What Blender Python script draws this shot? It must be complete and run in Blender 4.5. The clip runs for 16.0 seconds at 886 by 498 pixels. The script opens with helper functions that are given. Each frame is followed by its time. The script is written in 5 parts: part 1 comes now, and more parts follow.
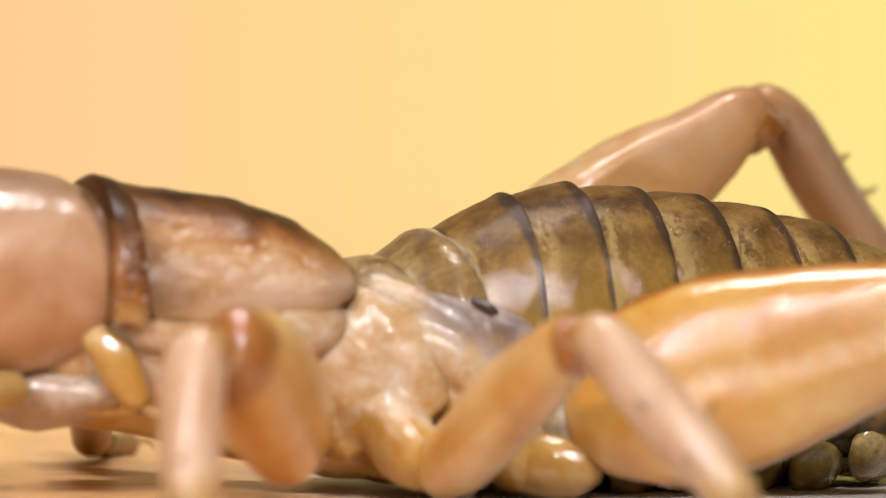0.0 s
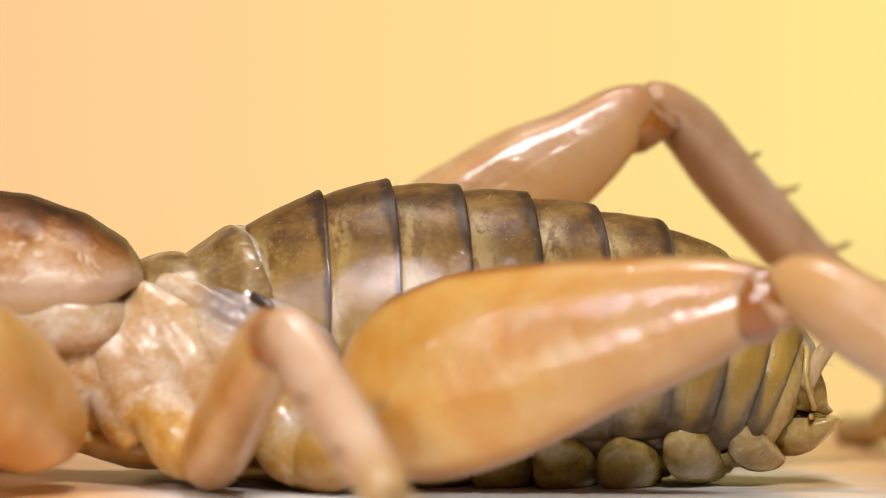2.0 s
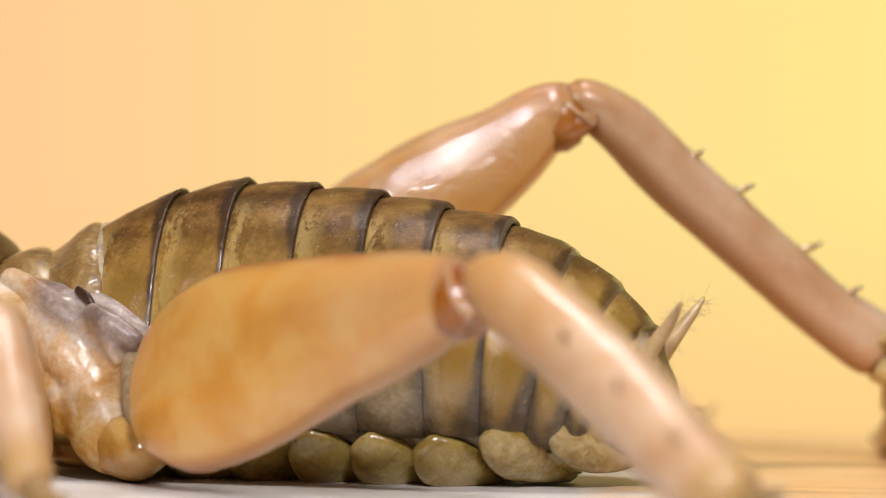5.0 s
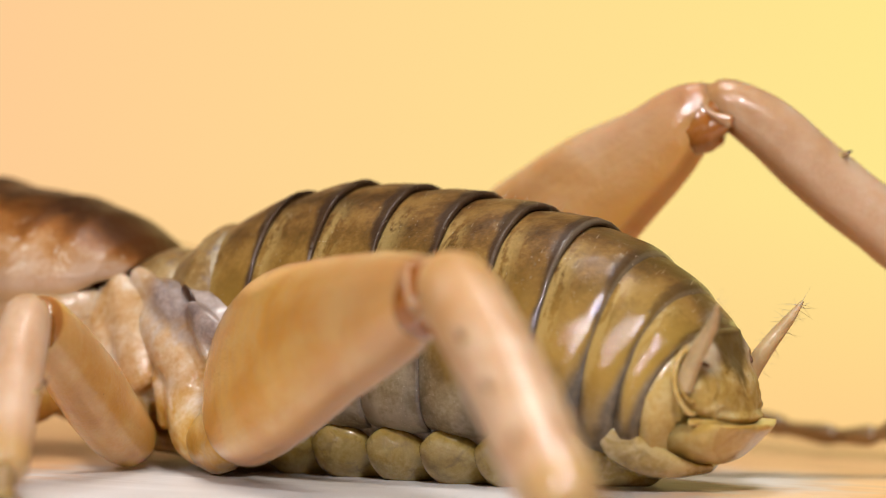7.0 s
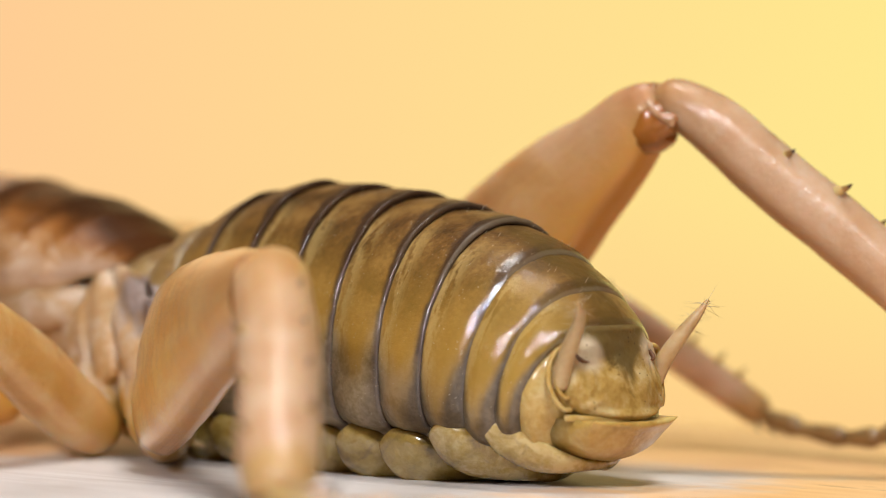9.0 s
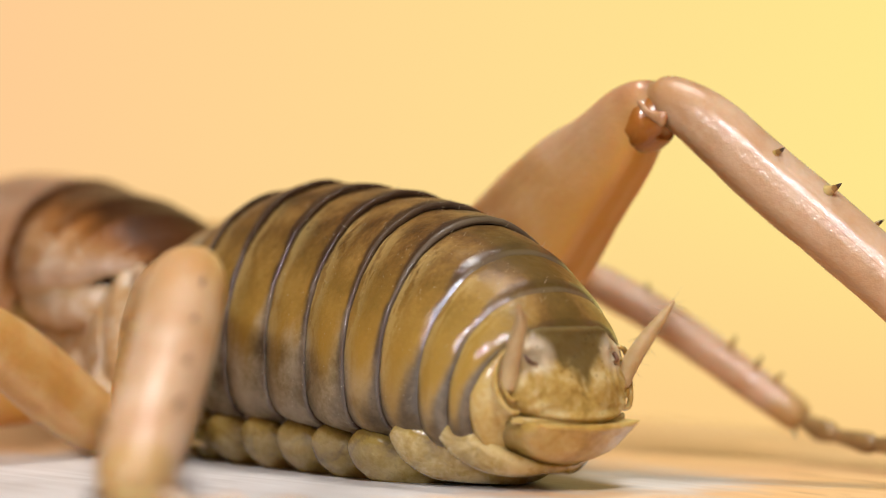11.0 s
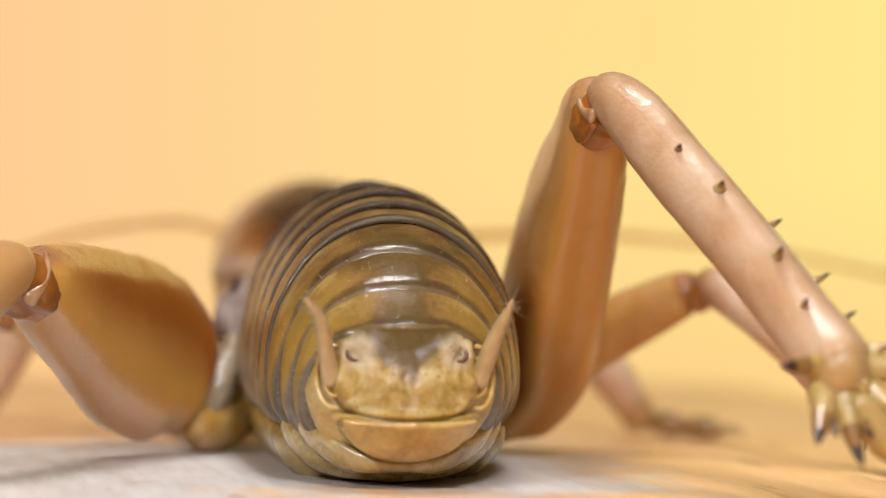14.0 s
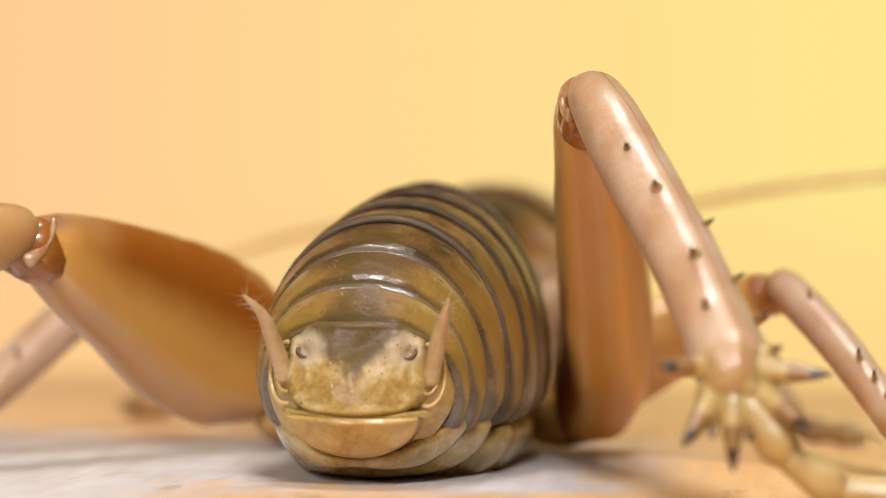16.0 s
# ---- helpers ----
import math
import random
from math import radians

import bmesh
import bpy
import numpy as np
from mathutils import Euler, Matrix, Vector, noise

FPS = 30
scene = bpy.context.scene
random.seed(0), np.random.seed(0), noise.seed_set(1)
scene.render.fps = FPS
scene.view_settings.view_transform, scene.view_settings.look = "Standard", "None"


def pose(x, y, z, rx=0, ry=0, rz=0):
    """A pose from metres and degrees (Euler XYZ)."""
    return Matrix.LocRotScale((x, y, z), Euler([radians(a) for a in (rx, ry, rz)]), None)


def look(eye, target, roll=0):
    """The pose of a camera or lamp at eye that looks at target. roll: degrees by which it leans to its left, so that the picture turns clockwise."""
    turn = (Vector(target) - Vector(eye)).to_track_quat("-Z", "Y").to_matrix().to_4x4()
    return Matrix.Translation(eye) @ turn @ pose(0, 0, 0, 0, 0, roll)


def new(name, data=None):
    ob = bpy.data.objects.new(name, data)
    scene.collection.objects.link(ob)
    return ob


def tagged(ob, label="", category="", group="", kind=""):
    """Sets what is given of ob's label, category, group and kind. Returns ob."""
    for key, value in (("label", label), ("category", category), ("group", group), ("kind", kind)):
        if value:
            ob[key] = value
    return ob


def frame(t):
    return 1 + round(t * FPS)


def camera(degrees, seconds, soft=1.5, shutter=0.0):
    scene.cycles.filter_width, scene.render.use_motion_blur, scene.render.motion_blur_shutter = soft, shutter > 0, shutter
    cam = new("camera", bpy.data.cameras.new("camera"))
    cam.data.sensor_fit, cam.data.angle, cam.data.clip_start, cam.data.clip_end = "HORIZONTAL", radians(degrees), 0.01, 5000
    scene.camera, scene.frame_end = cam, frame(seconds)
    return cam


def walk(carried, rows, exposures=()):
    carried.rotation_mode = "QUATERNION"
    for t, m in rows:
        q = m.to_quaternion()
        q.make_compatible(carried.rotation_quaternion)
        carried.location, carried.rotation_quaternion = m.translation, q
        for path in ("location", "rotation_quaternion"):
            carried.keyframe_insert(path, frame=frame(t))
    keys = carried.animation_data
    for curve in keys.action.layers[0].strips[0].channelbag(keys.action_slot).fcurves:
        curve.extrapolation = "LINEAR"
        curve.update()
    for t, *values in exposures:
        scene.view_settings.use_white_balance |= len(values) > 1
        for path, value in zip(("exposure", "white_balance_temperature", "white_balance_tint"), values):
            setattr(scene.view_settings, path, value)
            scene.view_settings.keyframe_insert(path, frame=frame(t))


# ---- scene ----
# All lengths below are in millimetres and become metres through MM.
MM = 0.001


def spot(x, y, z):
    return Vector((x, y, z)) * MM


# ---- camera ----
cam = camera(14.935, 16.0, soft=0.9)
EYE, AIM = spot(0, -150, 11.83), spot(0, 150, 7.92)
walk(cam, [(0.0, look(EYE, AIM, 0.83)), (16.0, look(EYE, AIM, 0.83))])
cam.data.dof.use_dof = True
cam.data.dof.focus_distance = 144 * MM
cam.data.dof.aperture_fstop = 34

# turntable: seconds, turn in degrees, shift to the side and in depth in mm
TURN = [(0.0, 20.54, 11.55, -0.2), (0.5, 17.2, 9.44, -0.15), (1.0, 14.74, 7.21, 0.56), (1.5, 10.84, 6.39, 0.67),
        (2.0, 7.95, 5.21, -0.36), (2.5, 5.14, 4.02, 1.25), (3.0, 2.79, -0.27, -0.85), (3.5, 0.0, 0.0, 0.0),
        (4.0, -3.64, -0.35, -0.35), (6.5, -23.52, 2.69, 0.42), (7.0, -29.48, 5.66, -0.42), (7.5, -34.12, 5.78, -0.66),
        (8.0, -37.75, 1.85, -1.15), (8.5, -43.33, 3.65, 1.24), (9.0, -42.39, 3.29, 1.87), (11.5, -57.22, 2.51, -0.55),
        (12.0, -64.49, 1.49, 0.82), (12.5, -68.85, 2.28, 0.95), (13.0, -72.69, 1.5, -0.48), (13.5, -76.7, 1.02, -1.43),
        (14.0, -80.62, 1.6, -0.4), (14.5, -85.01, 1.51, -1.13), (15.0, -90.75, 2.17, 0.23), (15.5, -95.97, 2.07, 0.71),
        (16.0, -96.71, 2.19, 0.35)]


def table_pose(turn, tx, ty, oy=-4.65):
    m = pose(tx * MM, ty * MM, 0, 0, 0, turn)
    return m @ pose(0, oy * MM, 0)


# ---- world and lamps ----
world = bpy.data.worlds.new("studio")
scene.world = world
world.use_nodes = True
world.node_tree.nodes["Background"].inputs[0].default_value = (1.0, 0.68, 0.38, 1)
world.node_tree.nodes["Background"].inputs[1].default_value = 0.038


def softbox(name, x, y, z, aim, sx, sy, watts, colour):
    lamp = bpy.data.lights.new(name, "AREA")
    lamp.shape, lamp.size, lamp.size_y, lamp.energy, lamp.color = "RECTANGLE", sx * MM, sy * MM, watts, colour
    ob = new(name, lamp)
    ob.matrix_world = look(spot(x, y, z), spot(*aim))
    return ob


softbox("flash_head", -68, -147, 78, (0, 0, 6), 30, 12, 0.135, (0.985, 0.985, 1.0))
softbox("flash_head", 18, -128, 118, (0, 0, 5), 28, 12, 0.195, (0.985, 0.985, 1.0))
softbox("overhead_softbox", 0, 8, 150, (0, 0, 5), 48, 18, 0.125, (1.0, 0.955, 0.90))
scene.view_settings.exposure = 0.0


# ---- materials ----
def material(name, base, rough=0.4, ramp=None, scale=1.0, bump=0.0, bump_scale=8.0, coat=0.0, sss=0.0, stretch=(1, 1, 1), detail=4.0, sss_r=0.6, sss_col=None):
    """A mottled surface: noise at two scales through a colour ramp, with fine relief. Scales are in features per mm."""
    m = bpy.data.materials.new(name)
    m.use_nodes = True
    nt = m.node_tree
    n, l = nt.nodes, nt.links
    b = n["Principled BSDF"]
    tc = n.new("ShaderNodeTexCoord")
    mp = n.new("ShaderNodeMapping")
    mp.inputs["Scale"].default_value = [1000 * s for s in stretch]
    l.new(tc.outputs["Object"], mp.inputs["Vector"])
    big, fine = n.new("ShaderNodeTexNoise"), n.new("ShaderNodeTexNoise")
    big.inputs["Scale"].default_value, big.inputs["Detail"].default_value = scale, detail
    fine.inputs["Scale"].default_value, fine.inputs["Detail"].default_value = bump_scale, 3
    for t in (big, fine):
        l.new(mp.outputs[0], t.inputs["Vector"])
    mix = n.new("ShaderNodeMath")
    mix.operation = "MULTIPLY_ADD"
    mix.inputs[1].default_value = 0.25
    l.new(fine.outputs["Fac"], mix.inputs[0])
    sc = n.new("ShaderNodeMath")
    sc.operation = "MULTIPLY"
    sc.inputs[1].default_value = 0.75
    l.new(big.outputs["Fac"], sc.inputs[0])
    l.new(sc.outputs[0], mix.inputs[2])
    cr = n.new("ShaderNodeValToRGB")
    stops = ramp or [(0.3, tuple(c * 0.75 for c in base)), (0.7, tuple(min(1, c * 1.2) for c in base))]
    while len(cr.color_ramp.elements) < len(stops):
        cr.color_ramp.elements.new(0.5)
    for e, (p, c) in zip(cr.color_ramp.elements, stops):
        e.position, e.color = p, (*c, 1)
    l.new(mix.outputs[0], cr.inputs["Fac"])
    l.new(cr.outputs["Color"], b.inputs["Base Color"])
    b.inputs["Roughness"].default_value = rough
    b.inputs["Coat Weight"].default_value = coat
    b.inputs["Coat Roughness"].default_value = 0.12
    if sss:
        b.inputs["Subsurface Weight"].default_value = sss
        b.inputs["Subsurface Radius"].default_value = sss_col or (1.0, 0.45, 0.2)
        b.inputs["Subsurface Scale"].default_value = sss_r * MM
    if bump:
        bp = n.new("ShaderNodeBump")
        bp.inputs["Strength"].default_value = bump
        bp.inputs["Distance"].default_value = 0.05 * MM
        l.new(fine.outputs["Fac"], bp.inputs["Height"])
        l.new(bp.outputs[0], b.inputs["Normal"])
    return m


class Graph:
    """Short hand for a node material."""

    def __init__(self, name, rough=0.35, coat=0.4, coat_rough=0.12, sss=0.3, sss_r=0.6, radius=(1.0, 0.62, 0.4)):
        self.m = bpy.data.materials.new(name)
        self.m.use_nodes = True
        self.n, self.l = self.m.node_tree.nodes, self.m.node_tree.links
        self.b = self.n["Principled BSDF"]
        self.b.inputs["Roughness"].default_value = rough
        self.b.inputs["Specular IOR Level"].default_value = 0.35
        self.b.inputs["Coat Weight"].default_value = coat
        self.b.inputs["Coat Roughness"].default_value = coat_rough
        self.b.inputs["Coat IOR"].default_value = 1.75
        self.b.inputs["Subsurface Weight"].default_value = sss
        self.b.inputs["Subsurface Radius"].default_value = radius
        self.b.inputs["Subsurface Scale"].default_value = sss_r * MM
        self.tc = self.n.new("ShaderNodeTexCoord")
        self.info = self.n.new("ShaderNodeObjectInfo")

    def coords(self, kind="Object", scale=(1000, 1000, 1000), shuffle=True):
        mp = self.n.new("ShaderNodeMapping")
        mp.inputs["Scale"].default_value = scale
        self.l.new(self.tc.outputs[kind], mp.inputs["Vector"])
        if shuffle:
            mul = self.math("MULTIPLY", self.info.outputs["Random"], 37.0)
            cb = self.n.new("ShaderNodeCombineXYZ")
            self.l.new(mul, cb.inputs[2])
            self.l.new(mul, cb.inputs[0] if kind == "Object" else cb.inputs[2])
            self.l.new(cb.outputs[0], mp.inputs["Location"])
        return mp.outputs[0]

    def math(self, op, a, b=0.0, c=0.0, clamp=False):
        nd = self.n.new("ShaderNodeMath")
        nd.operation, nd.use_clamp = op, clamp
        for i, v in enumerate((a, b, c)):
            if isinstance(v, (int, float)):
                nd.inputs[i].default_value = v
            else:
                self.l.new(v, nd.inputs[i])
        return nd.outputs[0]

    def noise(self, vec, scale, detail=3.0, rough=0.55, warp=0.0):
        nd = self.n.new("ShaderNodeTexNoise")
        nd.inputs["Scale"].default_value, nd.inputs["Detail"].default_value = scale, detail
        nd.inputs["Roughness"].default_value, nd.inputs["Distortion"].default_value = rough, warp
        self.l.new(vec, nd.inputs["Vector"])
        return nd.outputs["Fac"]

    def specks(self, vec, scale, size):
        nd = self.n.new("ShaderNodeTexVoronoi")
        nd.inputs["Scale"].default_value = scale
        self.l.new(vec, nd.inputs["Vector"])
        return self.step(nd.outputs["Distance"], size, size * 0.6)

    def step(self, v, lo, hi):
        nd = self.n.new("ShaderNodeMapRange")
        nd.interpolation_type = "SMOOTHSTEP"
        nd.inputs["From Min"].default_value, nd.inputs["From Max"].default_value = lo, hi
        self.l.new(v, nd.inputs["Value"])
        return nd.outputs[0]

    def ramp(self, v, stops):
        nd = self.n.new("ShaderNodeValToRGB")
        while len(nd.color_ramp.elements) < len(stops):
            nd.color_ramp.elements.new(0.5)
        for e, (p, c) in zip(nd.color_ramp.elements, stops):
            e.position, e.color = p, (*c, 1)
        self.l.new(v, nd.inputs["Fac"])
        return nd.outputs["Color"]

    def mix(self, fac, a, b):
        nd = self.n.new("ShaderNodeMix")
        nd.data_type = "RGBA"
        for k, v in ((0, fac), (6, a), (7, b)):
            if isinstance(v, tuple):
                nd.inputs[k].default_value = (*v, 1)
            elif isinstance(v, (int, float)):
                nd.inputs[k].default_value = v
            else:
                self.l.new(v, nd.inputs[k])
        return nd.outputs[2]

    def uv(self):
        sp = self.n.new("ShaderNodeSeparateXYZ")
        self.l.new(self.tc.outputs["UV"], sp.inputs[0])
        return sp.outputs["X"], sp.outputs["Y"]

    def done(self, colour, height=None, depth=0.04, strength=0.6, rough=None):
        self.l.new(colour, self.b.inputs["Base Color"])
        if rough is not None:
            self.l.new(rough, self.b.inputs["Roughness"])
        if height is not None:
            bp = self.n.new("ShaderNodeBump")
            bp.inputs["Strength"].default_value, bp.inputs["Distance"].default_value = strength, depth * MM
            self.l.new(height, bp.inputs["Height"])
            self.l.new(bp.outputs[0], self.b.inputs["Normal"])
            self.l.new(bp.outputs[0], self.b.inputs["Coat Normal"])
        return self.m


def leg_material(name, stops, crown_shade=None, patch=(0.27, 0.070, 0.005), patchy=0.0, base=(0.62, 0.33, 0.06), joint=(0.30, 0.10, 0.018), groove=0.14, sss=0.6, under=False, deep=1.0, root=(0.30, 0.06), beads=0.0, coat=0.5, hem=0.0):
    """Waxy translucent cuticle: cloudy colour, a darker joint, a yellow root, faint length-wise grooves."""
    g = Graph(name, 0.34, coat, 0.04 if beads else 0.065, sss, deep)
    v3 = g.coords()
    u, v = g.uv()
    cloud = g.noise(v3, 0.42, 4, 0.5, 0.4)
    fine = g.noise(v3, 5.5, 4, 0.6)
    col = g.ramp(g.math("MULTIPLY_ADD", fine, 0.18, g.math("MULTIPLY", cloud, 0.85)), stops)
    line = g.step(g.noise(g.coords("UV", (22, 0.7, 1)), 1.0, 2, 0.4, 0.3), 0.52, 0.64)
    col = g.mix(g.math("MULTIPLY", line, groove), col, (0.60, 0.30, 0.08))
    wob = g.math("MULTIPLY_ADD", cloud, 0.16, v)
    col = g.mix(g.math("MULTIPLY", g.step(wob, *root), 0.75), col, base)
    col = g.mix(g.math("MULTIPLY", g.step(wob, 0.93, 1.05), 0.9), col, joint)
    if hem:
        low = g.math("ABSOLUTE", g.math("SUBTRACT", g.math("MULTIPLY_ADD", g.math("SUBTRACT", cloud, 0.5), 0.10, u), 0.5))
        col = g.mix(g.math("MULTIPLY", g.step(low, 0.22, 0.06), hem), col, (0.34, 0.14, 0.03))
    if under or patchy:
        col = g.mix(g.math("MULTIPLY", g.step(wob, 0.55, 0.85), 0.35 if patchy else 0.55), col, (0.50, 0.29, 0.17))
    if under:
        col = g.mix(g.math("MULTIPLY", g.step(g.math("ABSOLUTE", g.math("SUBTRACT", u, 0.5)), 0.36, 0.06), 0.85), col, (0.62, 0.30, 0.055))
        seam = g.math("ABSOLUTE", g.math("SUBTRACT", g.math("MULTIPLY_ADD", cloud, 0.03, u), 0.50))
        col = g.mix(g.math("MULTIPLY", g.step(seam, 0.03, 0.008), 0.8), col, (0.55, 0.235, 0.022))
        side = g.math("ABSOLUTE", g.math("SUBTRACT", g.math("MULTIPLY_ADD", g.math("SUBTRACT", cloud, 0.5), 0.10, u), 0.26))
        blot = g.math("MULTIPLY", g.step(side, 0.15, 0.07), g.step(wob, 0.64, 0.46))
        col = g.mix(g.math("MULTIPLY", blot, 0.95), col, patch)
    if patchy:
        # backlight shining through the thigh, put into the inner face's colour
        inner_glow = g.step(g.math("ABSOLUTE", g.math("SUBTRACT", u, 0.68)), 0.22, 0.12)
        col = g.mix(g.math("MULTIPLY", inner_glow, 0.85), col, (0.72, 0.36, 0.075))
        keel = g.step(g.math("ABSOLUTE", g.math("SUBTRACT", u, 0.54)), 0.15, 0.07)
        col = g.mix(g.math("MULTIPLY", keel, 0.75), col, (0.46, 0.19, 0.03))
        turn = g.math("FRACT", g.math("ADD", g.math("MULTIPLY_ADD", g.math("SUBTRACT", cloud, 0.5), 0.04, u), 0.4))
        blot = g.math("MULTIPLY", g.step(turn, 0.11, 0.22), g.math("MULTIPLY", g.step(wob, 1.0, 0.76), g.step(turn, 0.48, 0.42)))
        col = g.mix(blot, col, (0.37, 0.100, 0.005))
        seam = g.math("ABSOLUTE", g.math("SUBTRACT", g.math("MULTIPLY_ADD", cloud, 0.03, u), 0.60))
        col = g.mix(g.math("MULTIPLY", g.step(seam, 0.022, 0.006), 0.3), col, (0.42, 0.155, 0.016))
    # shade on the rear top of the head, painted as darker brown
    if crown_shade:
        top = g.math("ABSOLUTE", g.math("SUBTRACT", g.math("MULTIPLY_ADD", g.math("SUBTRACT", cloud, 0.5), 0.08, u), 0.5))
        col = g.mix(g.math("MULTIPLY", g.math("MULTIPLY", g.step(top, 0.27, 0.42), g.step(wob, 0.40, 0.62)), 0.5), col, crown_shade)
    spots = g.math("MULTIPLY", g.specks(v3, 1.1, 0.045), g.step(g.noise(v3, 0.5, 1), 0.52, 0.6))
    col = g.mix(g.math("MULTIPLY", spots, 0.8), col, (0.12, 0.05, 0.02))
    h = g.math("MULTIPLY_ADD", line, 0.15, g.math("MULTIPLY_ADD", g.noise(v3, 1.3, 3), 0.5 if beads else 1.3, g.math("MULTIPLY_ADD", g.noise(v3, 2.7, 3), 0.8, g.math("MULTIPLY", fine, 0.4))))
    if beads:
        off = g.math("ABSOLUTE", g.math("SUBTRACT", u, 0.25))
        wave = g.math("SINE", g.math("ADD", g.math("MULTIPLY", v, 175.0), g.math("ADD", g.math("MULTIPLY", off, -60.0), g.math("MULTIPLY", fine, 10.0))))
        zone = g.math("MULTIPLY", g.step(off, 0.12, 0.03), g.math("MULTIPLY", g.step(v, 0.22, 0.5), g.step(v, 0.92, 0.75)))
        h = g.math("ADD", h, g.math("MULTIPLY", g.math("MULTIPLY", wave, zone), beads))
    return g.done(col, h, 0.07, 0.55)


FEMUR_L = [(0.30, (0.50, 0.215, 0.030)), (0.48, (0.57, 0.27, 0.046)), (0.66, (0.62, 0.35, 0.095))]
LEG = leg_material("leg_cuticle", [(0.30, (0.46, 0.215, 0.05)), (0.48, (0.55, 0.29, 0.078)), (0.66, (0.61, 0.38, 0.15))], deep=1.6)
LEG_L = leg_material("hind_femur_cuticle", FEMUR_L, patchy=1, sss=0.5, deep=0.8, beads=0.31, coat=0.85)
LEG_R = leg_material("hind_femur_cuticle_mirrored", [(0.30, (0.45, 0.22, 0.07)), (0.48, (0.53, 0.30, 0.125)), (0.66, (0.60, 0.39, 0.215))], under=True, sss=0.8, deep=1.6)
PALE = leg_material("tibia_cuticle", [(0.3, (0.47, 0.275, 0.15)), (0.5, (0.55, 0.355, 0.225)), (0.7, (0.60, 0.43, 0.305))], base=(0.44, 0.22, 0.06), joint=(0.45, 0.27, 0.10), groove=0.08, deep=1.2, root=(0.36, 0.22), coat=0.22)
PALE_L = leg_material("hind_tibia_cuticle", [(0.3, (0.47, 0.265, 0.135)), (0.5, (0.55, 0.345, 0.205)), (0.7, (0.60, 0.42, 0.28))], base=(0.50, 0.25, 0.065), joint=(0.45, 0.27, 0.10), groove=0.08, deep=1.2, root=(0.70, 0.40), coat=0.22)
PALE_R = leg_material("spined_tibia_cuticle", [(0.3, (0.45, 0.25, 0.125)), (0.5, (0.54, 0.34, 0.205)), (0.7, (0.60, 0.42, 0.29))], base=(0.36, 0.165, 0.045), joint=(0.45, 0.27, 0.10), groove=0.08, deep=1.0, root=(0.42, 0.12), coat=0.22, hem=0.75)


def tergite_material():
    g = Graph("abdomen_plate", 0.42, 0.9, 0.09, 0.15, 0.35)
    v3 = g.coords(shuffle=False)
    u, v = g.uv()
    cloud = g.noise(v3, 0.45, 4, 0.6)
    fine = g.noise(v3, 4.5, 5, 0.65)
    col = g.ramp(g.math("MULTIPLY_ADD", fine, 0.30, g.math("MULTIPLY", cloud, 0.72)), [(0.36, (0.054, 0.025, 0.008)), (0.50, (0.134, 0.064, 0.017)), (0.62, (0.23, 0.122, 0.034))])
    # sides yellower than the back, the tail end yellower still
    mid = g.math("ABSOLUTE", g.math("SUBTRACT", u, 0.5))
    col = g.mix(g.math("MULTIPLY", g.step(mid, 0.13, 0.36), 0.7), col, (0.41, 0.23, 0.038))
    sp = g.n.new("ShaderNodeSeparateXYZ")
    g.l.new(v3, sp.inputs[0])
    col = g.mix(g.math("MULTIPLY", g.math("MULTIPLY", g.step(sp.outputs["X"], 3.5, 9.5), g.step(mid, 0.02, 0.2)), 0.5), col, (0.44, 0.27, 0.05))
    # pale streaks behind each front edge
    st = g.noise(g.coords("UV", (13, 5.0, 1)), 1.0, 4, 0.6, 0.5)
    zone = g.math("MULTIPLY", g.step(g.math("MULTIPLY_ADD", st, 0.5, v), 0.78, 0.40), g.step(mid, 0.08, 0.16))
    col = g.mix(g.math("MULTIPLY", g.math("MULTIPLY", g.step(g.math("MULTIPLY_ADD", fine, 0.25, st), 0.52, 0.68), zone), 0.5), col, (0.48, 0.33, 0.12))
    # broad dark hind margin with a ragged front
    rag = g.math("MULTIPLY_ADD", g.noise(g.coords("UV", (26, 5, 1)), 1.0, 3), 0.20, v)
    tailward = g.step(sp.outputs["X"], 3.0, 8.5)
    flank = g.step(mid, 0.10, 0.24)
    rag = g.math("SUBTRACT", rag, g.math("MULTIPLY", flank, 0.12))
    col = g.mix(g.math("MULTIPLY", g.step(rag, 0.86, 0.98), g.math("MULTIPLY_ADD", tailward, -0.3, 0.88)), col, (0.040, 0.021, 0.012))
    # broken pale line on the flank rims: a glint painted in colour
    col = g.mix(g.math("MULTIPLY", g.math("MULTIPLY", g.step(g.math("ABSOLUTE", g.math("SUBTRACT", v, 0.985)), 0.03, 0.008), flank), g.math("MULTIPLY", g.step(cloud, 0.50, 0.60), 0.22)), col, (0.46, 0.39, 0.36))
    col = g.mix(g.math("MULTIPLY", g.step(v, 0.04, -0.02), 0.75), col, (0.05, 0.032, 0.022))
    # dark smudge along the middle of the back
    smudge = g.math("MULTIPLY", g.step(g.math("MULTIPLY_ADD", g.math("SUBTRACT", cloud, 0.5), 0.12, mid), 0.075, 0.025), g.step(sp.outputs["X"], 2.0, 6.0))
    col = g.mix(g.math("MULTIPLY", smudge, 0.6), col, (0.10, 0.062, 0.012))
    # thin highlight along the lip of the hind plates, painted as a pale tint
    lip = g.math("MULTIPLY", g.step(g.math("ABSOLUTE", g.math("SUBTRACT", v, 1.0)), 0.05, 0.015), g.step(sp.outputs["X"], -1.0, 4.0))
    col = g.mix(g.math("MULTIPLY", lip, 0.12), col, (0.50, 0.42, 0.30))
    # cream upper flank, grey-violet lower flank and furrows
    bow = g.math("SUBTRACT", v, 0.45)
